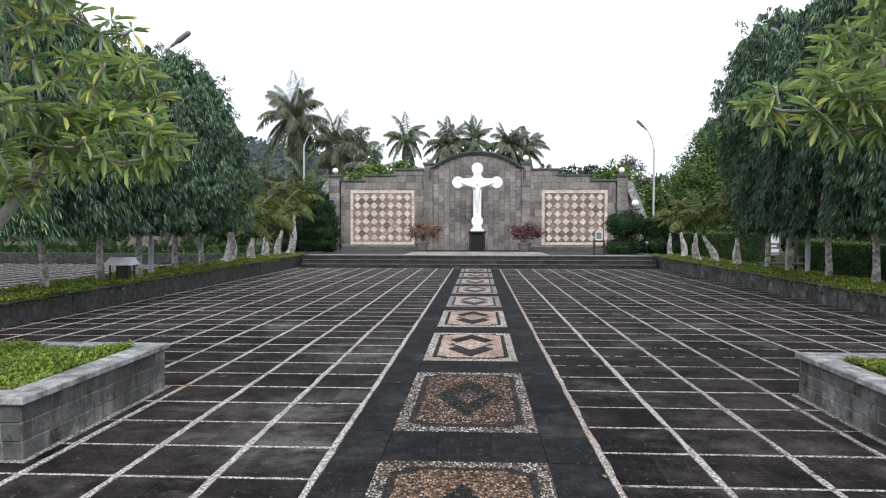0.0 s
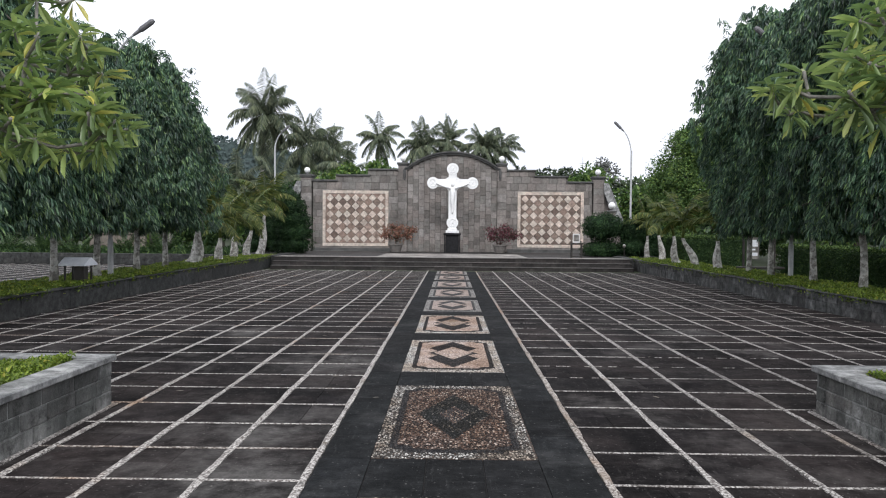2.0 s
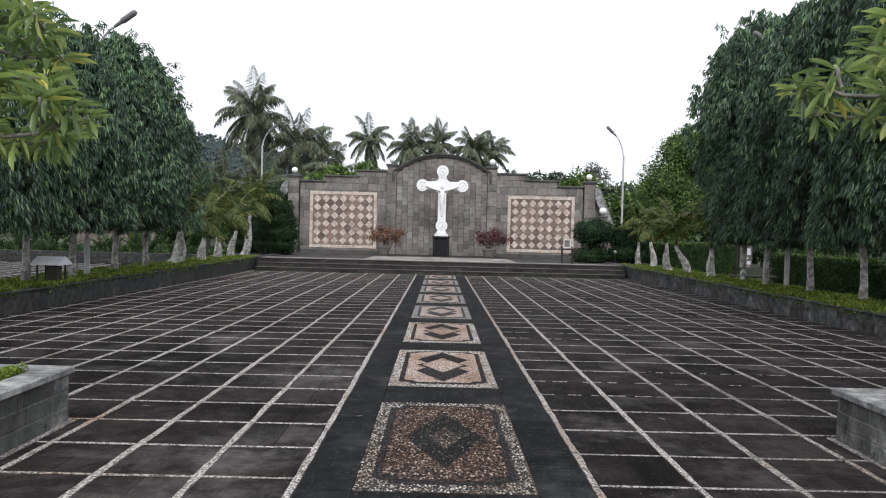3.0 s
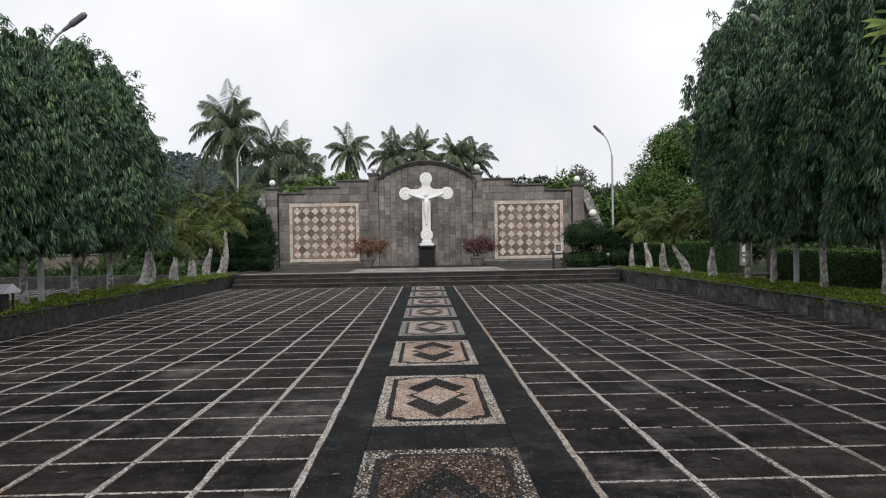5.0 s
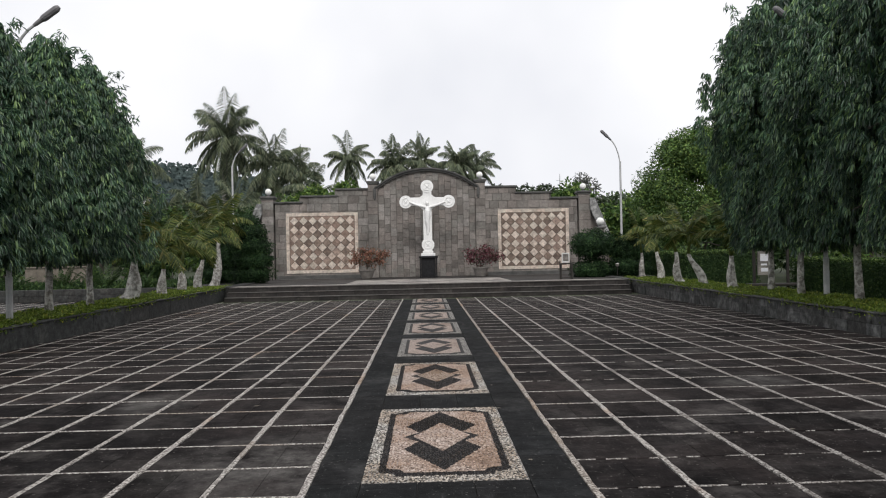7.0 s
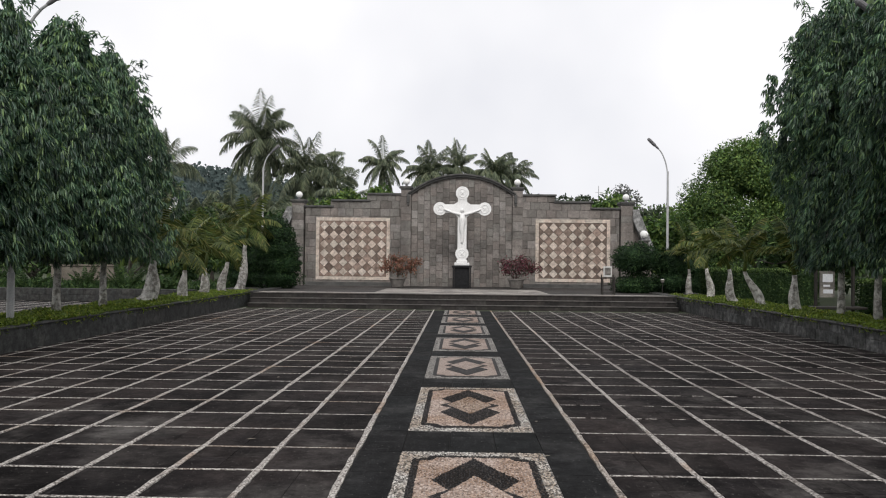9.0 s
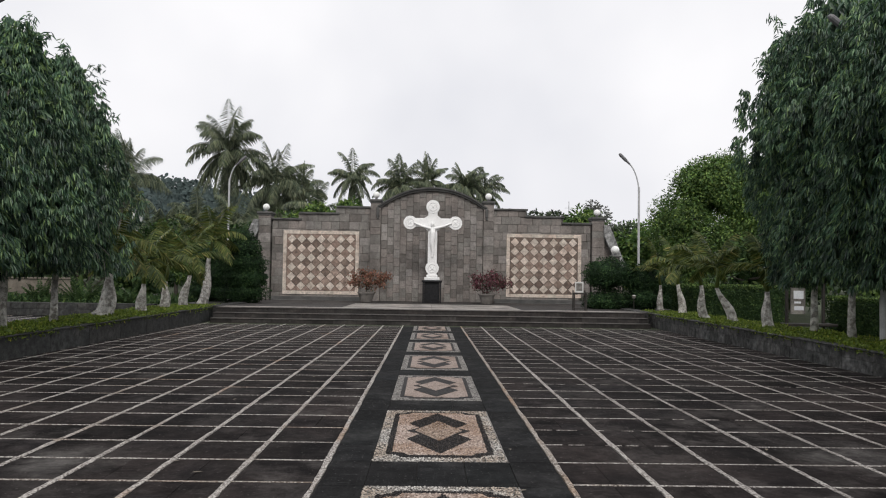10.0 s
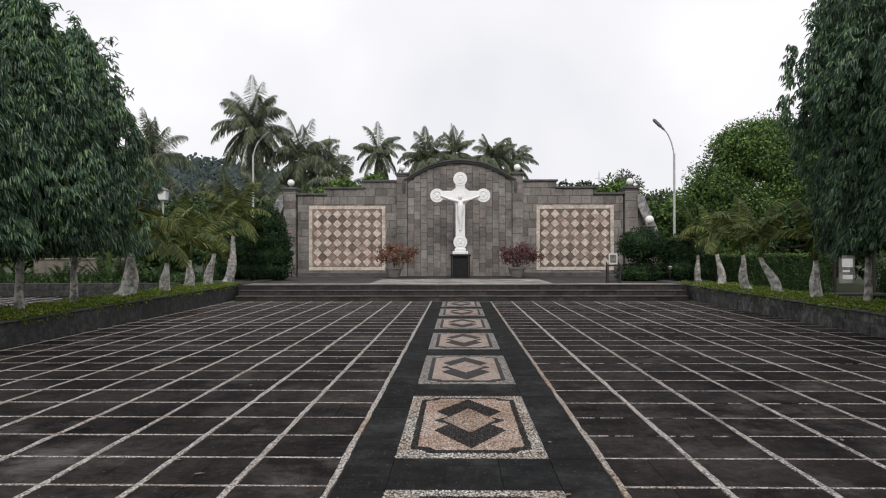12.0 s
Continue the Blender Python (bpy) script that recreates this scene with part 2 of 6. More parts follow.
PEB_BROWN = pebbles("brown_pebbles", [(0.03, 0.02, 0.016), (0.07, 0.045, 0.034), (0.12, 0.085, 0.065), (0.025, 0.022, 0.02)], 0.022, (0.03, 0.026, 0.022))
KERB_DARK = surface("kerb_stone_dark", (0.016, 0.0172, 0.0165), (0.046, 0.047, 0.045), 2.5, 40, 0.8, 0.6, "object", 0.2, (0.075, 0.075, 0.066), (0.54, 0.72), 1.6, blotch=0.7, scuff=(0.07, 0.07, 0.068))
KERB = surface("kerb_stone", (0.026, 0.0275, 0.0268), (0.074, 0.0745, 0.072), 3.5, 40, 0.8, 0.8, "object", 0.5, (0.14, 0.14, 0.137), (0.55, 0.70), 1.4, blotch=0.7, scuff=(0.12, 0.12, 0.115))
PLANTER = surface("planter_stone", (0.06, 0.061, 0.057), (0.215, 0.213, 0.203), 6.0, 35, 0.85, 0.9, "object", 0.35, (0.03, 0.032, 0.03), (0.45, 0.60), 3.5, (1, 1, 0.25), wear=(0.36, 0.36, 0.345), wear_at=(0.54, 0.66), blotch=0.75)
CAP = surface("cast_cap", (0.16, 0.163, 0.163), (0.32, 0.318, 0.31), 3.5, 50, 0.75, 0.4, None, 0.1, (0.09, 0.09, 0.085), (0.5, 0.7), 2.6, blotch=0.5)
MORTAR = surface("mortar", (0.035, 0.033, 0.030), (0.065, 0.062, 0.058), 5, 50, 0.9, 0.4)
WALL = surface("wall_stone", (0.142, 0.129, 0.119), (0.25, 0.231, 0.214), 1.6, 22, 0.85, 0.7, "object", 0.34, (0.09, 0.083, 0.075), (0.53, 0.7), 0.9, (1, 1, 0.4), blotch=0.22)
MORTAR_PALE = surface("pale_mortar", (0.09, 0.09, 0.086), (0.26, 0.26, 0.25), 6, 50, 0.9, 0.4, blotch=0.5)
COPING = surface("coping_stone", (0.06, 0.06, 0.058), (0.12, 0.118, 0.112), 2.5, 40, 0.8, 0.4, None, 0.1, (0.035, 0.035, 0.034), (0.5, 0.7), 1.5)
CREAM = surface("cream_tile", (0.46, 0.39, 0.335), (0.64, 0.56, 0.485), 4, 60, 0.6, 0.15, "object", 0.12, (0.27, 0.20, 0.155), (0.52, 0.74), 1.6, blotch=0.3)
ROSE = surface("rose_brown_tile", (0.18, 0.13, 0.106), (0.29, 0.215, 0.175), 4, 60, 0.65, 0.2, "object", 0.45, (0.09, 0.065, 0.05), (0.52, 0.72), 1.8, blotch=0.35)
PALE = surface("pale_landing", (0.20, 0.185, 0.17), (0.40, 0.37, 0.34), 1.5, 40, 0.6, 0.2, "object", 0.15, (0.075, 0.068, 0.064), (0.47, 0.6), 1.0, blotch=0.3)
STEP = surface("step_stone", (0.02, 0.018, 0.0175), (0.048, 0.043, 0.04), 2.0, 40, 0.8, 0.4, "object", 0.35, (0.09, 0.08, 0.073), (0.56, 0.72), 1.2, blotch=0.35)
TREAD = surface("tread_stone", (0.05, 0.046, 0.043), (0.11, 0.10, 0.093), 2.0, 40, 0.8, 0.4, "object", 0.35, (0.03, 0.027, 0.025), (0.5, 0.7), 1.2, blotch=0.35)
WHITE = surface("white_marble", (0.80, 0.80, 0.79), (0.90, 0.90, 0.89), 3, 60, 0.45, 0.05, None, 0.05)
GRANITE = surface("black_granite", (0.012, 0.012, 0.013), (0.025, 0.025, 0.027), 12, 120, 0.5, 0.0, spec=0.15)
GLOBE = surface("milk_glass", (0.82, 0.82, 0.80), (0.88, 0.88, 0.86), 5, 60, 0.25, 0.0)
STEEL = surface("painted_steel", (0.36, 0.37, 0.38), (0.52, 0.52, 0.52), 4, 60, 0.5, 0.1, None, 0.1, (0.22, 0.19, 0.16), (0.62, 0.75), 3.0)
LAMPHEAD = surface("lamp_head_grey", (0.10, 0.10, 0.11), (0.18, 0.175, 0.18), 4, 60, 0.5, 0.1)
IRON = surface("dark_iron", (0.018, 0.016, 0.015), (0.04, 0.035, 0.03), 6, 80, 0.6, 0.2)
SHEET = surface("grey_sheet_metal", (0.66, 0.68, 0.73), (0.80, 0.82, 0.85), 6, 60, 0.45, 0.1)
BOARD = surface("white_board", (0.55, 0.56, 0.55), (0.7, 0.7, 0.68), 5, 60, 0.5, 0.05)
POT = surface("cement_pot", (0.13, 0.12, 0.11), (0.24, 0.22, 0.2), 5, 60, 0.85, 0.4)
LIMED = surface("limed_bark", (0.16, 0.148, 0.13), (0.36, 0.34, 0.31), 9, 40, 0.9, 0.9, None, 0.2, (0.60, 0.585, 0.55), (0.44, 0.54), 8.0, blotch=0.4)
BARK = surface("bark", (0.05, 0.042, 0.034), (0.13, 0.115, 0.10), 7, 40, 0.9, 0.7, stretch=(1, 1, 0.3))
PLUMBARK = surface("grey_smooth_bark", (0.15, 0.14, 0.12), (0.30, 0.285, 0.26), 9, 50, 0.85, 0.5)
PALMBARK = surface("ringed_palm_bark", (0.13, 0.12, 0.105), (0.42, 0.40, 0.37), 7, 40, 0.9, 0.7, None, 0.2, (0.06, 0.05, 0.042), (0.5, 0.65), 3.0, (0.6, 0.6, 4))
SOIL = surface("soil", (0.03, 0.025, 0.018), (0.06, 0.05, 0.035), 6, 50, 0.95, 0.6)
GRASSY = surface("grassy_ground", (0.022, 0.032, 0.013), (0.05, 0.066, 0.026), 0.5, 30, 0.95, 0.6)
PLASTER = surface("beige_plaster", (0.13, 0.112, 0.088), (0.20, 0.175, 0.145), 1.2, 30, 0.85, 0.2, None, 0.1, (0.08, 0.07, 0.058), (0.5, 0.66), 1.0, blotch=0.2)
ROOF = surface("grey_roofing", (0.10, 0.12, 0.13), (0.19, 0.21, 0.22), 3, 40, 0.7, 0.3)

L_ASHOKA = leafy("weeping_leaves", [(0.0, (0.030, 0.062, 0.048)), (0.4, (0.072, 0.145, 0.102)), (0.8, (0.17, 0.275, 0.172)), (1.0, (0.24, 0.355, 0.145))], 0.38, 0.3, 0.6, 0.55)
L_PLUM = leafy("plumeria_leaves", [(0.0, (0.12, 0.19, 0.075)), (0.5, (0.24, 0.345, 0.125)), (0.88, (0.38, 0.48, 0.17)), (0.97, (0.52, 0.55, 0.17)), (1.0, (0.66, 0.58, 0.13))], 0.34, 0.4, 0.6)
L_PALM = leafy("small_palm_leaves", [(0.0, (0.034, 0.058, 0.018)), (0.5, (0.08, 0.115, 0.028)), (0.9, (0.17, 0.185, 0.048)), (1.0, (0.30, 0.26, 0.10))], 0.5, 0.25)
# coconut tones are lightened to carry the haze in front of the palms
L_COCO = leafy("hazed_coconut_leaves", [(0.0, (0.07, 0.098, 0.068)), (0.6, (0.15, 0.185, 0.12)), (1.0, (0.30, 0.32, 0.21))], 0.45, 0.15, 0.4)
L_COVER = leafy("ground_cover_leaves", [(0.0, (0.07, 0.115, 0.02)), (0.5, (0.145, 0.215, 0.03)), (0.93, (0.24, 0.31, 0.05)), (1.0, (0.42, 0.40, 0.08))], 0.5, 0.3)
L_TREE = leafy("broad_leaves", [(0.0, (0.042, 0.084, 0.03)), (0.6, (0.10, 0.18, 0.054)), (1.0, (0.21, 0.29, 0.08))], 0.55, 0.25, 0.25, 0.5)
L_DARK = leafy("clipped_leaves", [(0.0, (0.010, 0.024, 0.011)), (0.7, (0.024, 0.054, 0.023)), (1.0, (0.055, 0.098, 0.036))], 0.6, 0.15, 0.15, 0.5)
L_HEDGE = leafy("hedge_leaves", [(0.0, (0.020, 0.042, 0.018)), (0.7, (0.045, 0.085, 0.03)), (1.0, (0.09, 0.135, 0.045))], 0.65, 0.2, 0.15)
# hedge tops: light from above is put into this brighter leaf colour
L_TOP = leafy("lit_top_hedge_leaves", [(0.0, (0.06, 0.11, 0.035)), (0.7, (0.13, 0.20, 0.06)), (1.0, (0.22, 0.29, 0.09))], 0.6, 0.3, 0.2)
L_RED = leafy("bougainvillea_bracts", [(0.0, (0.07, 0.08, 0.04)), (0.4, (0.17, 0.085, 0.06)), (0.8, (0.30, 0.12, 0.09)), (1.0, (0.42, 0.24, 0.18))], 0.6, 0.3)
L_MAUVE = leafy("mauve_bracts", [(0.0, (0.035, 0.05, 0.02)), (0.45, (0.09, 0.03, 0.04)), (0.85, (0.20, 0.055, 0.085)), (1.0, (0.30, 0.14, 0.16))], 0.6, 0.3)
L_BANANA = leafy("banana_leaves", [(0.0, (0.04, 0.08, 0.02)), (1.0, (0.12, 0.18, 0.04))], 0.45, 0.35)
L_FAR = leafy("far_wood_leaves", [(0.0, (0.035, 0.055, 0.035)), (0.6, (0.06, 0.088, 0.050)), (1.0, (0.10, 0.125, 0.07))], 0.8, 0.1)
L_GREY = leafy("greyish_leaves", [(0.0, (0.09, 0.10, 0.09)), (1.0, (0.20, 0.20, 0.20))], 0.8, 0.2)
# bluish green: the distance haze is mixed into the hill's own colour
HILLMAT = surface("haze_tinted_hill", (0.035, 0.055, 0.055), (0.07, 0.095, 0.088), 0.12, 0.7, 0.95, 0.0)


# ---- building helpers ----
class Shape:
    """Collects faces of one mesh."""

    def __init__(self):
        self.v, self.f = [], []

    def add(self, verts, faces):
        n = len(self.v)
        self.v.extend(tuple(p) for p in verts)
        self.f.extend(tuple(i + n for i in f) for f in faces)
        return self

    def box(self, x0, x1, y0, y1, z0, z1, c=0.0, m=None):
        """A box, with all its edges chamfered by c."""
        lo, hi = (x0, y0, z0), (x1, y1, z1)
        if c <= 0:
            v = [Vector((hi[0] if i & 1 else lo[0], hi[1] if i & 2 else lo[1], hi[2] if i & 4 else lo[2])) for i in range(8)]
            f = [(0, 2, 3, 1), (4, 5, 7, 6), (0, 1, 5, 4), (2, 6, 7, 3), (0, 4, 6, 2), (1, 3, 7, 5)]
        else:
            v, at = [], {}
            for i in range(8):
                for a in range(3):
                    p = []
                    for k in range(3):
                        up = i >> k & 1
                        e = hi[k] if up else lo[k]
                        p.append(e if k == a else e + (-c if up else c))
                    at[i, a] = len(v)
                    v.append(Vector(p))
            f = []
            for a in range(3):
                b, d = (a + 1) % 3, (a + 2) % 3
                for s in (0, 1):
                    ring = [(s << a) | (p << b) | (q << d) for p, q in ((0, 0), (1, 0), (1, 1), (0, 1))]
                    f.append([at[i, a] for i in (ring if s else ring[::-1])])
                for p in (0, 1):
                    for q in (0, 1):
                        i0 = (p << b) | (q << d)
                        i1 = i0 | (1 << a)
                        quad = [at[i0, b], at[i1, b], at[i1, d], at[i0, d]]
                        f.append(quad if p == q else quad[::-1])
            for i in range(8):
                tri = [at[i, 0], at[i, 1], at[i, 2]]
                f.append(tri if bin(i).count("1") % 2 else tri[::-1])
        if m is not None:
            v = [m @ p for p in v]
        return self.add(v, f)

    def prism(self, outline, z0, z1, m=None):
        """An outline (x, y), counter-clockwise, drawn up from z0 to z1."""
        n = len(outline)
        v = [Vector((x, y, z0)) for x, y in outline] + [Vector((x, y, z1)) for x, y in outline]
        f = [tuple(range(n))[::-1], tuple(range(n, 2 * n))] + [(i, (i + 1) % n, n + (i + 1) % n, n + i) for i in range(n)]
        if m is not None:
            v = [m @ p for p in v]
        return self.add(v, f)

    def tube(self, pts, radii, n=8, caps=True):
        pts = [Vector(p) for p in pts]
        v, f, side = [], [], None
        for i, p in enumerate(pts):
            d = (pts[min(i + 1, len(pts) - 1)] - pts[max(i - 1, 0)]).normalized()
            if side is None:
                side = d.orthogonal().normalized()
            side = (side - d * side.dot(d)).normalized()
            up = d.cross(side)
            for k in range(n):
                a = 2 * math.pi * k / n
                v.append(p + (side * math.cos(a) + up * math.sin(a)) * radii[i])
        for i in range(len(pts) - 1):
            for k in range(n):
                f.append((i * n + k, i * n + (k + 1) % n, (i + 1) * n + (k + 1) % n, (i + 1) * n + k))
        if caps:
            f += [tuple(range(n))[::-1], tuple(range((len(pts) - 1) * n, len(pts) * n))]
        return self.add(v, f)

    def lathe(self, profile, at=(0, 0, 0), n=20):
        """(radius, height) pairs, turned about the upright axis."""
        v, f = [], []
        for r, z in profile:
            for k in range(n):
                a = 2 * math.pi * k / n
                v.append((at[0] + r * math.cos(a), at[1] + r * math.sin(a), at[2] + z))
        for i in range(len(profile) - 1):
            for k in range(n):
                f.append((i * n + k, i * n + (k + 1) % n, (i + 1) * n + (k + 1) % n, (i + 1) * n + k))
        f += [tuple(range(n))[::-1], tuple(range((len(profile) - 1) * n, len(profile) * n))]
        return self.add(v, f)

    def mesh(self, name, material, smooth=False):
        me = bpy.data.meshes.new(name)
        me.from_pydata(self.v, [], self.f)
        me.materials.append(material)
        if smooth:
            me.polygons.foreach_set("use_smooth", [True] * len(me.polygons))
        me.update()
        return me


def part(name, shape, material, parent=None, label="", smooth=False):
    """One mesh object, under a thing or a part."""
    ob = new(name, shape if isinstance(shape, bpy.types.Mesh) else shape.mesh(name, material, smooth))
    if parent is not None:
        ob.parent = parent
    return tagged(ob, label)


def thing(name, label, category, at=(0, 0, 0), group="", kind="", turn=0.0):
    ob = new(name)
    ob.empty_display_size = 0.2
    ob.matrix_basis = pose(*at, 0, 0, turn)
    return tagged(ob, label, category, group, kind)


def setting(name, shape, material, label, category, smooth=False):
    return tagged(part(name, shape, material, None, "", smooth), label, category, kind="structure")


def leaf_mesh(name, base, axis, normal, length, width, material, fold=0.25, curl=0.15, shape=(0.35, 0.72, 1.0, 0.85)):
    """Many leaves at once: each two blades folded along a midrib."""
    base, axis, normal = (np.asarray(a, float) for a in (base, axis, normal))
    n = len(base)
    axis = axis / np.linalg.norm(axis, axis=1, keepdims=True)
    normal = normal - axis * (normal * axis).sum(1, keepdims=True)
    normal /= np.linalg.norm(normal, axis=1, keepdims=True) + 1e-9
    side = np.cross(axis, normal)
    L, W = np.broadcast_to(length, (n,))[:, None], np.broadcast_to(width, (n,))[:, None]
    p1, p2, w1, w2 = shape
    v = np.empty((n, 6, 3))
    v[:, 0] = base
    v[:, 3] = base + axis * L - normal * L * curl
    for i, j, s in ((1, 2, 1), (5, 4, -1)):
        v[:, i] = base + axis * L * p1 + side * W * 0.5 * w1 * s + normal * W * fold * 0.5
        v[:, j] = base + axis * L * p2 + side * W * 0.5 * w2 * s + normal * (W * fold * 0.4 - L * curl * 0.45)
    me = bpy.data.meshes.new(name)
    me.vertices.add(n * 6)
    me.vertices.foreach_set("co", v.ravel())
    idx = (np.arange(n)[:, None] * 6 + np.array([0, 1, 2, 3, 0, 3, 4, 5])).ravel()
    me.loops.add(len(idx))
    me.loops.foreach_set("vertex_index", idx.astype(np.int32))
    me.polygons.add(n * 2)
    me.polygons.foreach_set("loop_start", np.arange(n * 2, dtype=np.int32) * 4)
    me.materials.append(material)
    me.update(calc_edges=True)
    return me


def spread(rng, n):
    """n directions, even over the sphere."""
    d = rng.normal(size=(n, 3))
    return d / np.linalg.norm(d, axis=1, keepdims=True)


# ---- ground ----
setting("ground", Shape().box(-400, 400, -150, 700, -1.0, -0.09), GRASSY, "rough green ground reaching to the far hills", "ground")

# ---- the paved court ----
X_LEFT = [-0.935 - 0.632 * k for k in range(11)]
X_RIGHT = [0.95 + 0.6515 * k for k in range(11)]
STEP_L, STEP_R = 0.6582, 0.66            # spacing of the cross joints
ROW_L, ROW_R = 3.99 - STEP_L * 16, 4.635 - STEP_R * 17
Y0, Y1 = -6.4, 28.9
KERB_L, KERB_R = -7.42, 7.45
FALL = 0.00506                           # the court falls gently towards the steps


def court_z(y):
    return -FALL * (y - 10.7)


def laid(y=0.0):
    """Placing on the sloping court, at y along it."""
    return pose(0, y, court_z(y), -math.degrees(math.atan(FALL)))


floor = setting("floor", Shape().box(KERB_L - 0.1, KERB_R + 0.1, Y0, Y1 + 0.3, -0.4, -0.012), BED, "dark stone paved court with pale pebble joints", "floor")
floor.matrix_basis = laid()

# pale pebble joints, long ones wider than the cross ones, with worn ragged edges
def ragged(rng, a, b, at, half, top, along_y, rough):
    """A joint from a to b, centred on the line at, its edges wandering."""
    n = max(int((b - a) / 0.07), 2)
    out = [[], []]
    wander = [0.0, 0.0]
    for i in range(n + 1):
        for side in (0, 1):
            wander[side] = wander[side] * 0.7 + rng.uniform(-rough, rough)
            w = half + max(min(wander[side], half * 0.6), -half * 0.7)
            u, v = a + (b - a) * i / n, at + (w if side else -w)
            out[side].append((v, u) if along_y else (u, v))
    sh, verts, faces = Shape(), [], []
    for (p, q) in zip(*out):
        mid = ((p[0] + q[0]) / 2, (p[1] + q[1]) / 2)
        verts += [(*p, -0.011), (*p, top - 0.0025), (*mid, top), (*q, top - 0.0025), (*q, -0.011)]
    for i in range(n):
        for k in range(4):
            f = (i * 5 + k, i * 5 + k + 1, i * 5 + k + 6, i * 5 + k + 5)
            faces.append(f if not along_y else f[::-1])
    m = n * 5
    faces += [tuple(range(5)), tuple(range(m, m + 5))[::-1]]
    return sh.add(verts, [f[::-1] for f in faces])


joint_rng = random.Random(31)
BROKEN_Y = (7.87, 8.52, 11.92, 12.57)
for xs, row0, row, edge in ((X_LEFT, ROW_L, STEP_L, KERB_L), (X_RIGHT, ROW_R, STEP_R, KERB_R)):
    sgn = -1 if xs[0] < 0 else 1
    for x in xs:
        if abs(x) < abs(edge) - 0.05:
            part("joint", ragged(joint_rng, Y0, Y1, x, 0.0225, 0.005, True, 0.0055), JOINT_RUST if x == X_RIGHT[0] else JOINT if x < 2.0 else JOINT_WORN, floor)
    lo, hi = sorted((xs[0] + sgn * 0.024, edge))
    k = 0
    while row0 + row * k < Y1 - 0.05:
        y = row0 + row * k
        # the cross joints on the worn side have lost whole lengths
        a = lo
        while a < hi - 0.02:
            b = min(a + 0.65 * joint_rng.choice((1, 2, 3)), hi) if sgn > 0 else hi
            lost = sgn > 0 and (joint_rng.random() < 0.12 or (a < 2.0 and any(abs(y - q) < 0.2 for q in BROKEN_Y)))
            if lost:
                c = a
                while c < b - 0.05:
                    e = min(c + joint_rng.uniform(0.06, 0.22), b)
                    part("joint", ragged(joint_rng, c, e, y, 0.008, 0.003, False, 0.004), JOINT_WORN, floor)
                    c = e + joint_rng.uniform(0.03, 0.2)
            else:
                part("joint", ragged(joint_rng, a, b, y, 0.0135, 0.004, False, 0.0035), (JOINT_RUST if joint_rng.random() < 0.1 else JOINT) if sgn < 0 else JOINT_WORN, floor)
            a = b
        k += 1

# ---- middle strip of charcoal slabs with pebble mosaics ----
PANEL_Y = [2.05 + 3.057 * k for k in range(9)]
PANEL_L, PANEL_W = 2.33, 0.567
strip = tagged(thing("middle_strip", "", "floor"), "charcoal slab strip down the middle of the court", "floor", kind="structure")
strip.matrix_basis = laid()


def strip_slab(x0, x1, y0, y1):
    part("slab", Shape().box(x0 + 0.003, x1 - 0.003, y0 + 0.003, y1 - 0.003, -0.02, 0.0, 0.003), STRIP, strip)


for k, y in enumerate(PANEL_Y):
    for x0, x1 in ((-0.908, -PANEL_W), (PANEL_W, 0.923)):
        for j in range(4):
            strip_slab(x0, x1, y + PANEL_L * j / 4, y + PANEL_L * (j + 1) / 4)
    if k < 8:
        for x0, x1 in ((-0.908, -PANEL_W), (-PANEL_W, -0.19), (-0.19, 0.19), (0.19, PANEL_W), (PANEL_W, 0.923)):
            strip_slab(x0, x1, y + PANEL_L, PANEL_Y[k + 1])
for y in np.arange(-6.4, 2.04, 0.768):
    for j in range(4):
        strip_slab(-0.908 + 0.454 * j, -0.454 + 0.454 * j, y, min(y + 0.768, 2.05))


def cut_rect(w, h, c):
    """A rectangle with stepped-in corners."""
    return [(-w + c, -h), (w - c, -h), (w - c * 0.8, -h + c * 0.55), (w, -h + c * 0.8), (w, h - c * 0.8), (w - c * 0.8, h - c * 0.55), (w - c, h), (-w + c, h),
            (-w + c * 0.8, h - c * 0.55), (-w, h - c * 0.8), (-w, -h + c * 0.8), (-w + c * 0.8, -h + c * 0.55)]


def rhomb(w, h, y=0.0):
    return [(0, y - h), (w, y), (0, y + h), (-w, y)]


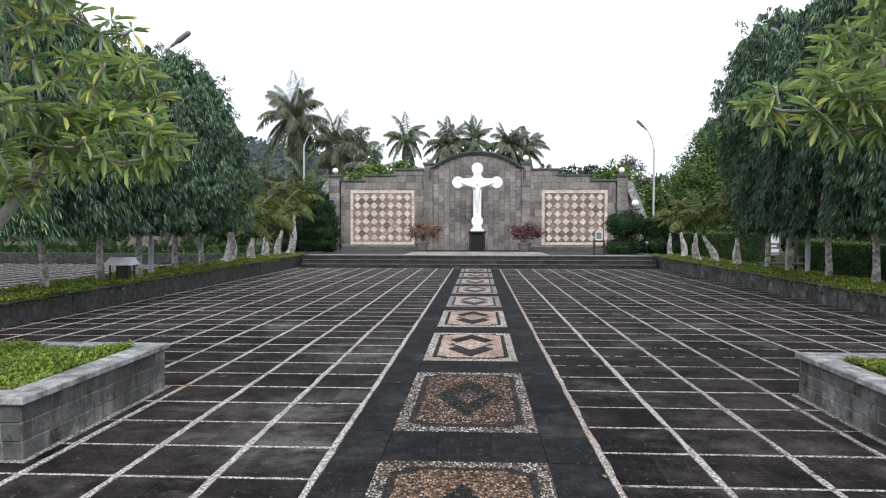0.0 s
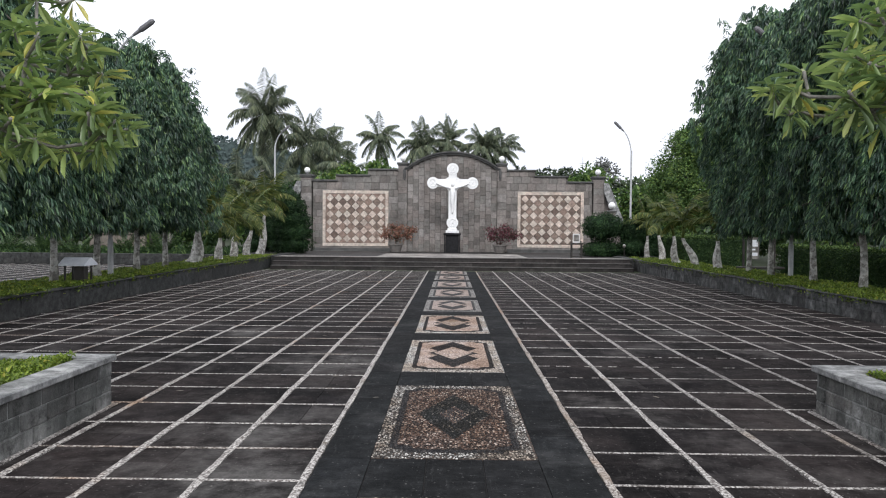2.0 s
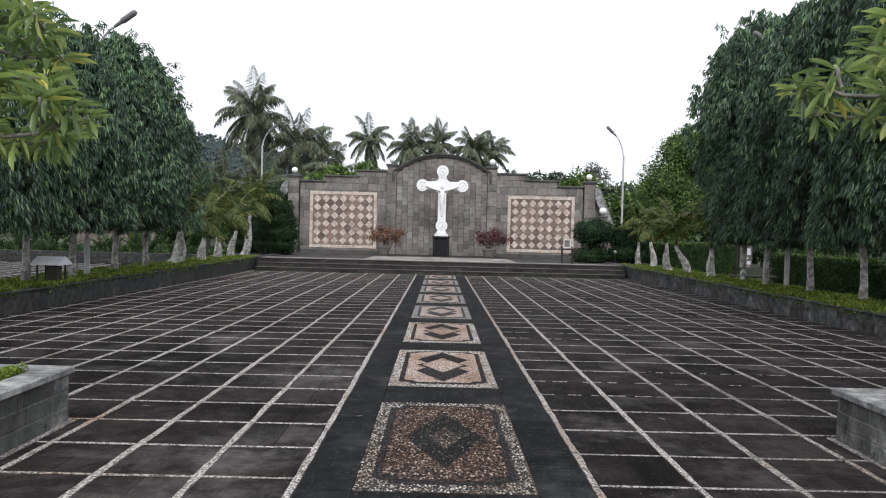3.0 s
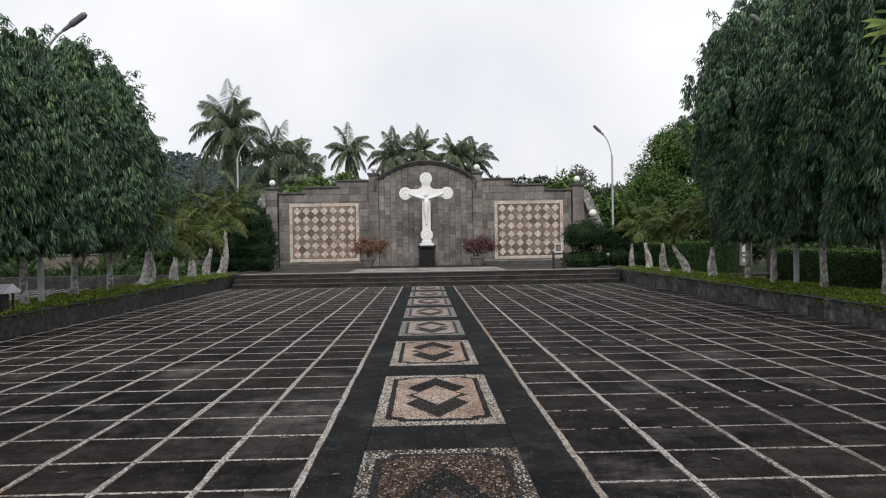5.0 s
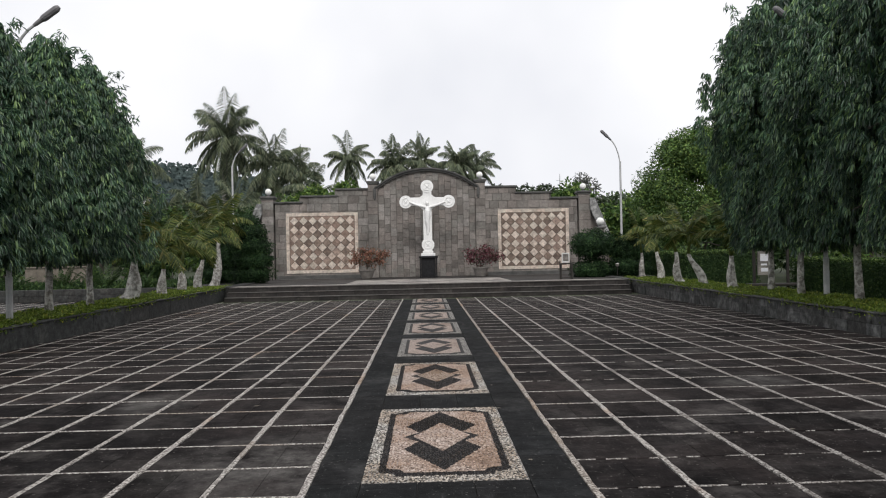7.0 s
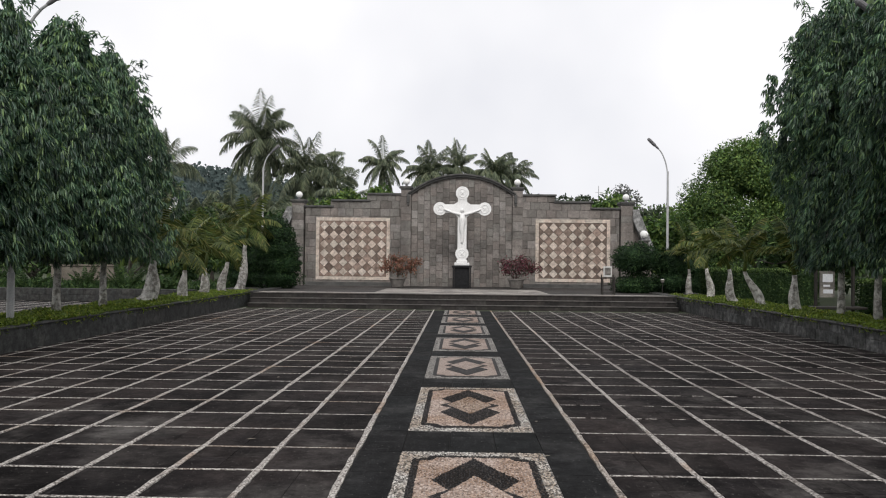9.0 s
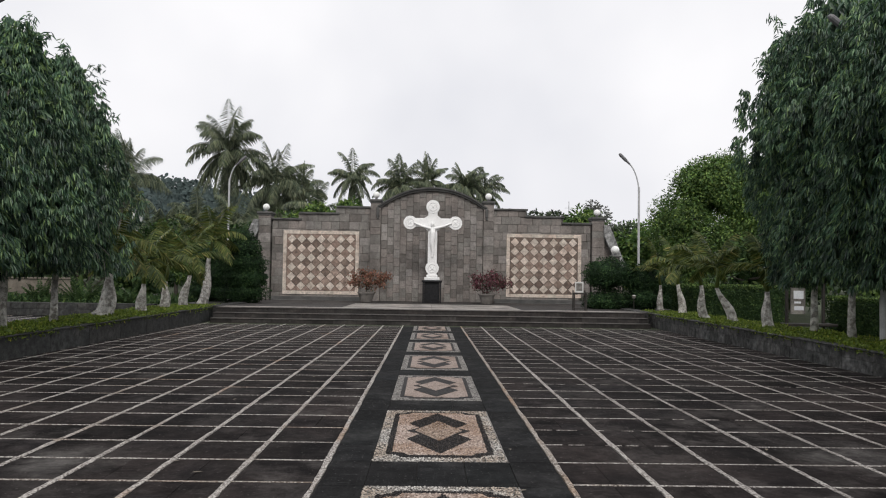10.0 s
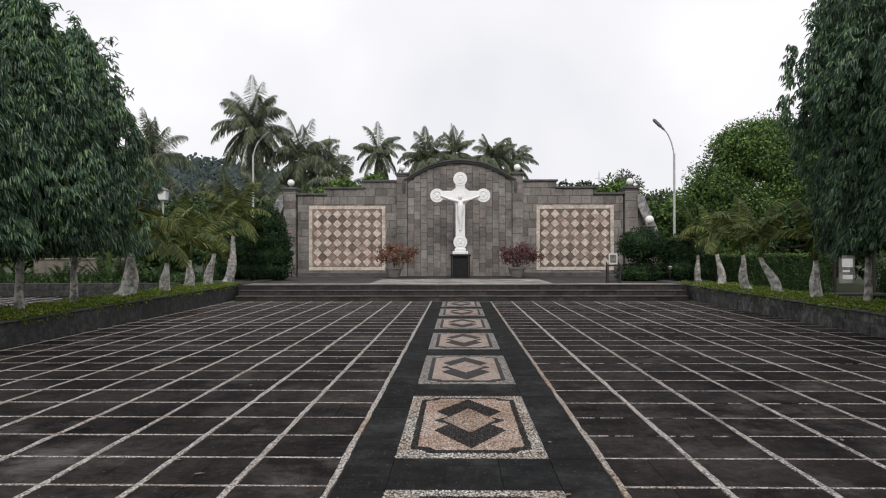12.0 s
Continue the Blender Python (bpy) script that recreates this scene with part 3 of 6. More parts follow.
def pebble_stuff(name, regions, count, rng, tones_material, parent, z):
    """Real pebbles lying close together inside the region test."""
    pts = []
    h = PANEL_L / 2
    step = 0.019
    for i in range(int(2 * PANEL_W / step)):
        for j in range(int(PANEL_L / step)):
            x, y = -PANEL_W + (i + 0.5) * step + rng.uniform(-0.007, 0.007), -h + (j + 0.5 + 0.5 * (i % 2)) * step + rng.uniform(-0.007, 0.007)
            if regions(x, y):
                pts.append((x, y))
    pts = np.array(pts)
    n = len(pts)
    r = rng.uniform(0.0078, 0.0115, n)
    e = rng.uniform(0.7, 1.0, n)
    a0 = rng.uniform(0, 6.28, n)
    v = np.empty((n, 13, 3))
    for k in range(6):
        a = k * math.pi / 3
        for ring, (f, zz) in enumerate(((1.0, 0.0), (0.75, 0.6))):
            px, py = r * f * math.cos(a), r * f * e * math.sin(a)
            v[:, ring * 6 + k, 0] = pts[:, 0] + px * np.cos(a0) - py * np.sin(a0)
            v[:, ring * 6 + k, 1] = pts[:, 1] + px * np.sin(a0) + py * np.cos(a0)
            v[:, ring * 6 + k, 2] = z + r * zz * 0.7
    v[:, 12, :2], v[:, 12, 2] = pts, z + r * 0.75
    f = [(k, (k + 1) % 6, 6 + (k + 1) % 6, 6 + k) for k in range(6)] + [(6 + k, 6 + (k + 1) % 6, 12) for k in range(6)]
    faces = [tuple(i * 13 + a for a in q) for i in range(n) for q in f]
    me = bpy.data.meshes.new(name)
    me.from_pydata(v.reshape(-1, 3).tolist(), [], faces)
    me.materials.append(tones_material)
    me.polygons.foreach_set("use_smooth", [True] * len(me.polygons))
    ob = new(name, me)
    ob.parent = parent
    return tagged(ob, kind="stuff")


def stones(name, tones):
    m = bpy.data.materials.new(name)
    m.use_nodes = True
    nt = m.node_tree
    r = ramp_node(nt.nodes, tones)
    nt.links.new(nt.nodes.new("ShaderNodeNewGeometry").outputs["Random Per Island"], r.inputs[0])
    dn = noise_node(nt, 1.6, 6.0, 0.65)
    dr = ramp_node(nt.nodes, [(0.42, (1.1,) * 3), (0.56, (0.85, 0.72, 0.6)), (0.68, (0.42, 0.31, 0.23))])
    nt.links.new(dn, dr.inputs[0])
    nt.links.new(mixed(nt, "MULTIPLY", 0.8, r.outputs[0], dr.outputs[0]), nt.nodes["Principled BSDF"].inputs["Base Color"])
    nt.nodes["Principled BSDF"].inputs["Roughness"].default_value = 0.75
    nt.nodes["Principled BSDF"].inputs["Specular IOR Level"].default_value = 0.2
    return m


ST_WHITE = stones("white_stones", [(0, (0.03, 0.028, 0.026)), (0.22, (0.13, 0.122, 0.112)), (0.6, (0.36, 0.345, 0.32)), (1, (0.58, 0.56, 0.53))])
ST_GREY = stones("grey_stones", [(0, (0.010, 0.010, 0.010)), (0.4, (0.05, 0.047, 0.043)), (0.75, (0.25, 0.24, 0.22)), (1, (0.50, 0.48, 0.45))])
ST_BLACK = stones("black_stones", [(0, (0.008, 0.008, 0.009)), (0.85, (0.02, 0.018, 0.018)), (1, (0.08, 0.07, 0.065))])
ST_PINK = stones("pink_stones", [(0, (0.11, 0.08, 0.066)), (0.3, (0.26, 0.203, 0.172)), (0.7, (0.38, 0.31, 0.268)), (1, (0.53, 0.455, 0.41))])
ST_TAN = stones("tan_stones", [(0, (0.08, 0.055, 0.04)), (0.5, (0.20, 0.15, 0.115)), (1, (0.40, 0.32, 0.26))])
ST_BROWN = stones("brown_stones", [(0, (0.006, 0.005, 0.005)), (0.4, (0.022, 0.014, 0.011)), (0.72, (0.10, 0.062, 0.046)), (0.9, (0.22, 0.165, 0.135)), (1, (0.42, 0.36, 0.31))])
ST_OCHRE = stones("ochre_stones", [(0, (0.01, 0.008, 0.006)), (0.3, (0.05, 0.03, 0.019)), (0.7, (0.19, 0.125, 0.082)), (1, (0.40, 0.31, 0.23))])
ST_UMBER = stones("umber_stones", [(0, (0.006, 0.0065, 0.0065)), (0.8, (0.017, 0.018, 0.017)), (0.95, (0.06, 0.058, 0.054)), (1, (0.22, 0.21, 0.19))])


def inside(outline, x, y):
    ok, j = False, len(outline) - 1
    for i in range(len(outline)):
        (xi, yi), (xj, yj) = outline[i], outline[j]
        if (yi > y) != (yj > y) and x < (xj - xi) * (y - yi) / (yj - yi) + xi:
            ok = not ok
        j = i
    return ok


def mosaic(y, old, centre, near, rng):
    lab = "weathered dark pebble mosaic with a faint diamond" if old else "pink and black pebble mosaic panel with a diamond"
    ob = thing("pebble_mosaic", lab, "mosaic", (0, y + PANEL_L / 2, 0), "mosaics along the middle strip")
    ob.matrix_basis = laid(y + PANEL_L / 2)
    h, w = PANEL_L / 2, PANEL_W
    frame_out, frame_in = cut_rect(w - 0.10, h - 0.13, 0.13), cut_rect(w - 0.155, h - 0.20, 0.13)
    dia = [rhomb(0.30, 0.56, 0.37), rhomb(0.30, 0.56, -0.37), rhomb(0.31, 0.36)]
    inner = rhomb(0.235, 0.46)
    part("border", Shape().box(-w, w, -h, h, -0.02, 0.001), PEB_BROWN if old else PEB_WHITE, ob)
    inner_frame = part("frame_band", Shape().prism(frame_out, 0.0, 0.005), PEB_BLACK, ob)
    field = part("field", Shape().prism(frame_in, 0.0, 0.009), PEB_BROWN if old else PEB_PINK, ob)
    if old:
        part("diamond", Shape().prism(rhomb(0.3, 0.72), 0.0, 0.011), PEB_BLACK, field)
    else:
        for i, d in enumerate(dia):
            part("diamond", Shape().prism(d, 0.0, 0.013 + 0.0015 * i), PEB_BLACK, field)
        part("diamond_centre", Shape().prism(inner, 0.0, 0.019), PEB_PINK, field)
    if not near:
        return
    big, small = rhomb(0.3, 0.72), rhomb(0.13, 0.3)

    def zone(px, py):
        if not inside(frame_out, px, py):
            return "border"
        if not inside(frame_in, px, py):
            return "band"
        if old:
            return "diamond" if inside(big, px, py) and not (y > 4 and inside(small, px, py)) else "field"
        if inside(inner, px, py):
            return "centre"
        return "diamond" if any(inside(d, px, py) for d in dia) else "field"
    for zname, m, z in (("border", ST_GREY if old else ST_WHITE, 0.0), ("band", ST_BLACK, 0.004), ("field", (ST_BROWN if y > 4 else ST_OCHRE) if old else ST_PINK, 0.008),
                        ("diamond", ST_UMBER if old else ST_BLACK, 0.013), ("centre", centre, 0.018)):
        if not (old and zname == "centre"):
            pebble_stuff("pebble_bed", lambda px, py: zone(px, py) == zname, 0, rng, m, ob, z)


for k, y in enumerate(PANEL_Y):
    mosaic(y, k < 2, (ST_PINK, ST_TAN)[k % 2], k < 4, np.random.default_rng(40 + k))


# ---- kerbs and planted verges ----
def kerb(name, x0, x1, y0, y1, label):
    """A low wall of two courses of dark stone blocks, x0 on the court's side."""
    rng = random.Random(7 if x0 < 0 else 8)
    lo, hi = min(x0, x1), max(x0, x1)
    ob = setting(name, Shape().box(lo + 0.012, hi - 0.012, y0, y1, -0.3, 0.335), MORTAR, label, "kerb")
    for c in range(2 if x0 > 0 else 1):
        y = y0 - 0.25 * c
        while y < y1:
            ln = rng.choice((0.42, 0.5, 0.56)) if x0 > 0 else rng.choice((1.6, 2.1, 2.6))
            a, b = max(y, y0), min(y + ln, y1)
            if b - a > 0.05:
                j = rng.uniform(-0.006, 0.006)
                part("kerb_block", Shape().box(lo + j, hi + j, a + 0.004, b - 0.004, c * 0.18 - 0.14 * (c == 0), c * 0.18 + (0.176 if x0 > 0 else 0.356), 0.008), KERB_DARK if x0 < 0 else KERB, ob)
            y += ln
    # thin projecting top course
    lip = -0.03 if x0 > 0 else 0.03
    y = y0
    while y < y1:
        ln = min(rng.choice((0.9, 1.1, 1.3)), y1 - y)
        a, b = sorted((x0 + lip, x1))
        part("top_slab", Shape().box(a, b, y + 0.003, y + ln - 0.003, 0.357, 0.385, 0.006), KERB_DARK if x0 < 0 else KERB, ob)
        y += ln
    return ob


def ground_cover(name, x0, x1, y0, y1, z, n, seed, size, label, brim=None):
    rng = np.random.default_rng(seed)
    base = np.column_stack((rng.uniform(x0, x1, n), rng.uniform(y0, y1, n), z + rng.uniform(-0.02, 0.035, n)))
    base[:, 2] += 0.035 * np.sin(base[:, 0] * 5.1 + base[:, 1] * 1.3) * np.sin(base[:, 1] * 3.7)
    if brim:
        # runners that creep over the kerb and hang down its face, in patches
        m = n // 7
        along = rng.uniform(y0, y1, m)
        along = along[np.sin(along * 1.9 + seed) + 0.6 * np.sin(along * 5.3) > -0.5 + rng.normal(0, 0.4, m)]
        m = len(along)
        f = rng.uniform(0, 1, m)
        over = np.column_stack((brim[0] + (brim[1] - brim[0]) * f, along, 0.39 + 0.03 * rng.normal(size=m) - 0.09 * np.clip(1 - f * 4, 0, 1)))
        base, n = np.concatenate((base, over)), n + m
    ax = spread(rng, n)
    ax[:, 2] = np.abs(ax[:, 2]) * 0.9 + 0.1
    nr = spread(rng, n) * 0.6 + np.array([0, 0, 1.0])
    me = leaf_mesh(name, base, ax, nr, rng.uniform(0.7, 1.3, n) * size, rng.uniform(0.4, 0.6, n) * size, L_COVER)
    return tagged(new(name, me), label, "plants", kind="stuff")


for s, xk in ((-1, KERB_L), (1, KERB_R)):
    kerb("kerb_1" if s < 0 else "kerb_2", xk, xk + s * 0.2, Y0, 31.2, "low dark stone block kerb beside the planted verge")
    a, b = sorted((xk + s * 0.19, xk + s * 1.75))
    setting("verge_soil", Shape().box(a, b, Y0, 34.5, -0.3, 0.335), SOIL, "bare soil of the planted verge", "soil")
    ground_cover("verge_ground_cover", a + (0.05 if s > 0 else 0.02), b - 0.02, 6.0, 31.0, 0.36, 52000, 11 + s, 0.062, "bright green low ground cover on the verge", (xk - s * 0.035, xk + s * 0.22))
    c = xk + s * 1.75
    lo, hi = sorted((c, c + s * 0.15))
    setting("verge_edge", Shape().box(lo, hi, Y0, 34.5, -0.3, 0.37, 0.015), KERB, "dark stone edging behind the planted verge", "kerb")
# the verge's short end walls by the steps
for s, xk in ((-1, KERB_L), (1, KERB_R)):
    a, b = sorted((xk - s * 0.25, xk + s * 0.2))
    setting("verge_end", Shape().box(a, b, 29.9, 33.5, -0.2, 0.42, 0.02), KERB, "dark stone block wall where the verge meets the steps", "kerb")


# ---- the two raised planters ----
def planter(x0, x1, y0, y1, seed, h):
    rng = random.Random(seed)
    cx, cy = (x0 + x1) / 2, (y0 + y1) / 2
    lift = court_z(cy)
    ob = thing("planter", "grey stone block planter with a pale cast cap", "planter", (cx, cy, lift), "raised planters")
    w, d, t = (x1 - x0) / 2, (y1 - y0) / 2, 0.2
    core = Shape()
    for a, b, c, e in ((-w, w, -d, -d + t), (-w, w, d - t, d), (-w, -w + t, -d + t, d - t), (w - t, w, -d + t, d - t)):
        core.box(a + 0.003, b - 0.003, c + 0.003, e - 0.003, -0.05, h)
    part("core", core, MORTAR_PALE, ob)
    for c in range(3):
        z0, z1 = c * h / 3 + 0.003, (c + 1) * h / 3 - 0.003
        for face in range(4):
            span = w if face < 2 else d
            u = -span + (0.0, -0.2, -0.08)[c]
            while u < span:
                ln = rng.choice((0.33, 0.4, 0.45))
                a, b = max(u, -span), min(u + ln, span)
                u += ln
                if b - a < 0.06:
                    continue
                p = rng.uniform(0.002, 0.008)
                if face < 2:
                    q = (-d - p, -d + 0.06) if face == 0 else (d - 0.06, d + p)
                    sh = Shape().box(a + 0.005, b - 0.005, q[0], q[1], z0, z1, 0.007)
                else:
                    q = (-w - p, -w + 0.06) if face == 2 else (w - 0.06, w + p)
                    sh = Shape().box(q[0], q[1], a + 0.005, b - 0.005, z0, z1, 0.007)
                part("stone_block", sh, PLANTER, ob)
    o = 0.035
    for a, b, c, e in ((-w - o, w + o, -d - o, -d + 0.2), (-w - o, w + o, d - 0.2, d + o), (-w - o, -w + 0.2, -d + 0.2, d - 0.2), (w - 0.2, w + o, -d + 0.2, d - 0.2)):
        part("cap", Shape().box(a, b, c + 0.001, e - 0.001, h, h + 0.055, 0.008), CAP, ob)
    part("soil", Shape().box(-w + 0.19, w - 0.19, -d + 0.19, d - 0.19, 0, h + 0.02), SOIL, ob)
    edge = Shape()
    for a, b, c, e in ((-w - 0.05, w + 0.05, -d - 0.05, -d), (-w - 0.05, w + 0.05, d, d + 0.05), (-w - 0.05, -w, -d, d), (w, w + 0.05, -d, d)):
        edge.box(a, b, c, e, 0.0, 0.008)
    part("pebble_edging", edge, JOINT_WORN, ob)
    ground_cover("planter_ground_cover", x0 + (0.3 if x0 > 0 else 0.2), x1 - 0.2, y0 + (0.3 if x0 > 0 else 0.2), y1 - 0.2, lift + h + 0.03, 26000, seed, 0.036, "dense bright green ground cover in the planter")


planter(-5.75, -2.99, 4.25, 6.5, 3, 0.385)
planter(3.11, 5.9, 4.2, 6.46, 4, 0.36)

# ---- the court beyond the verge, and its low back wall ----
side_floor = setting("pavement", Shape().box(-30, KERB_L - 1.9, 4, 30.0, -0.3, -0.012), SIDE, "dark paving of the side court with pale joints", "pavement")
for k in range(30):
    x = -9.6 - 0.65 * k
    part("joint", Shape().box(x - 0.03, x + 0.03, 4, 30.0, -0.02, -0.0085), JOINT, side_floor)
for k in range(38):
    y = 5.0 + 0.65 * k
    part("joint", Shape().box(-30, KERB_L - 1.9, y - 0.024, y + 0.024, -0.02, -0.0095), JOINT, side_floor)
back = setting("wall_west", Shape().box(-32, -9.4, 30.0, 30.28, -0.2, 0.43), MORTAR, "low dark stone wall behind the side court", "wall")
for k in range(50):
    for c in range(2):
        x = -32 + 0.45 * k + 0.22 * c
        part("wall_block", Shape().box(x + 0.005, min(x + 0.445, -9.4), 29.985, 30.295, c * 0.22, c * 0.22 + 0.215, 0.008), KERB_DARK, back)
setting("beige_wall", Shape().box(-18.2, -15.4, 36.5, 36.7, -0.1, 1.15).box(-18.25, -15.35, 36.45, 36.75, 1.15, 1.22, 0.01), PLASTER, "beige plastered garden wall behind the plants", "wall")

# ---- steps and platform ----
STEP_Y = [28.9, 29.25, 29.6]
P_BACK = 0.32


def platform_z(y):
    return 0.40 + (P_BACK - 0.40) * (y - 29.6) / (39.2 - 29.6)


steps = thing("steps", "three wide dark stone steps below the platform", "steps", kind="structure")
rng = random.Random(5)
for i, y in enumerate(STEP_Y):
    z0, z1 = 0.49 * i / 3 - 0.09 - (0.05 if i == 0 else 0), 0.49 * (i + 1) / 3 - 0.09
    part("step_core", Shape().box(-7.2, 7.2, y + 0.02, 29.95, z0 - 0.01, z1 - 0.01), MORTAR, steps)
    x = -7.2
    while x < 7.15:
        ln = min(rng.choice((0.5, 0.6, 0.7)), 7.2 - x)
        part("step_stone", Shape().box(x + 0.003, x + ln - 0.003, y, y + 0.355, z0, z1 - 0.03, 0.006), STEP, steps)
        part("step_tread", Shape().box(x + 0.002, x + ln - 0.002, y - 0.025, y + 0.355, z1 - 0.03, z1, 0.008), TREAD, steps)
        x += ln
slope = math.degrees(math.atan((P_BACK - 0.4) / 9.6))
plat = thing("platform", "dark stone platform in front of the memorial wall", "platform", (0, 29.95, platform_z(29.95)), kind="structure", turn=0)
plat.matrix_basis = pose(0, 29.95, platform_z(29.95), slope)
part("platform_core", Shape().box(-9.5, 9.5, 0.0, 9.6, -0.5, -0.014), MORTAR, plat)
for i in range(24):
    for j in range(12):
        x, y = -9.5 + 19.0 / 24 * i, 0.8 * j
        pale = abs(x + 0.4) < 2.9 and y < 5
        part("platform_slab", Shape().box(x + 0.003, x + 0.788, y + 0.003, y + 0.797, -0.03, 0.0, 0.004), PALE if pale or j == 0 else STEP, plat)

# ---- memorial wall ----
WY = 39.33


def wall_blocks(parent, x0, x1, z0, top, bw, bh, upright, holes, seed):
    """Facing stones on the front of a wall, in courses or in staggered columns."""
    r = random.Random(seed)
    made = 0
    if upright:
        n = round((x1 - x0) / bw)
        bw = (x1 - x0) / n
        for i in range(n):
            a, b = x0 + bw * i, x0 + bw * (i + 1)
            z = z0 - bh * (0.0, 0.5)[i % 2] - r.uniform(0, 0.03)
            while z < top(a, b):
                h = bh * r.uniform(0.94, 1.06)
                c, d = max(z, z0), min(z + h, top(a, b))
                z += h
                if d - c > 0.04:
                    p = r.uniform(0.0, 0.014)
                    part("facing_stone", Shape().box(a + 0.005, b - 0.005, WY - 0.035 - p, WY + 0.03, c + 0.005, d - 0.005, 0.009), WALL, parent)
                    made += 1
    else:
        n = math.ceil((top(x0, x1) + 0.8 - z0) / bh)
        for j in range(n):
            c = z0 + bh * j
            x = x0 - (bw * 0.5 if j % 2 else 0) - r.uniform(0, 0.1)
            while x < x1:
                ln = bw * r.choice((0.8, 1.0, 1.0, 1.2))
                a, b = max(x, x0), min(x + ln, x1)
                x += ln
                d = min(c + bh, top(a, b))
                if b - a < 0.05 or d - c < 0.04:
                    continue
                if any(a > h[0] - 0.02 and b < h[1] + 0.02 and c > h[2] - 0.02 and d < h[3] + 0.02 for h in holes):
                    continue
                p = r.uniform(0.0, 0.018)
                part("facing_stone", Shape().box(a + 0.005, b - 0.005, WY - 0.035 - p, WY + 0.03, c + 0.005, d - 0.005, 0.008), WALL, parent)
                made += 1
    return made


ARC_R = (2.5 ** 2 + 0.9 ** 2) / (2 * 0.9)
ARC_C = 5.62 - ARC_R


def arc_z(x):
    return ARC_C + math.sqrt(max(ARC_R ** 2 - x * x, 0))


# middle bay under the arch
arch_line = [(2.42 - 4.84 * i / 24, arc_z(2.42 - 4.84 * i / 24) - 0.05) for i in range(25)]
to_wall = Matrix(((1, 0, 0, 0), (0, 0, 1, 0), (0, 1, 0, 0), (0, 0, 0, 1)))      # outline x, z; depth along y
centre = setting("wall_centre", Shape().prism([(-2.42, 0.1), (2.42, 0.1)] + arch_line, WY, WY + 0.4, to_wall), WALL_JOINT,
                 "grey stone memorial wall with an arched top", "wall")
wall_blocks(centre, -2.4, 2.4, P_BACK, lambda a, b: min(arc_z(a), arc_z(b)) - 0.04 if a * b > 0 else 5.5, 0.305, 0.41, True, (), 21)
band = Shape()
for i in range(28):
    a0, a1 = (-2.58 + 5.16 * i / 28), (-2.58 + 5.16 * (i + 1) / 28)
    for lo, hi, y0 in ((0.0, 0.10, -0.16), (0.10, 0.17, -0.24)):
        v = [(x, y, arc_z(max(min(x, 2.5), -2.5)) - 0.08 + z) for x in (a0, a1) for y in (WY + y0, WY + 0.5) for z in (lo, hi)]
        band.add(v, [(0, 1, 3, 2), (4, 6, 7, 5), (0, 4, 5, 1), (2, 3, 7, 6), (1, 5, 7, 3), (0, 2, 6, 4)])
part("arch_coping", band, COPING, centre, "dark moulded arch coping")
for x in (-2.56, 2.56):
    part("corbel", Shape().box(x - 0.07, x + 0.07, WY - 0.24, WY - 0.15, 4.3, 4.72, 0.02).box(x - 0.05, x + 0.05, WY - 0.22, WY - 0.15, 4.18, 4.31, 0.02), COPING, centre, "dark stone drop under the arch's end")


def lamp_globe(x, y, z, r=0.16):
    ob = thing("globe_lamp", "round white milk glass lamp on the memorial wall", "lamp", (x, y, z), "globe lamps on the wall")
    collar = part("collar", Shape().lathe([(0.09, 0.0), (0.09, 0.03), (0.055, 0.05), (0.055, 0.09), (0.08, 0.1)], n=14), LAMPHEAD, ob)
    prof = [(r * math.sin(math.pi * (0.14 + 0.86 * i / 12)), 0.09 + r - r * math.cos(math.pi * (0.14 + 0.86 * i / 12)) - 0.012) for i in range(13)]
    prof[-1] = (0.004, prof[-1][1])
    part("globe", Shape().lathe(prof, n=24), GLOBE, collar, "white milk glass globe", True)


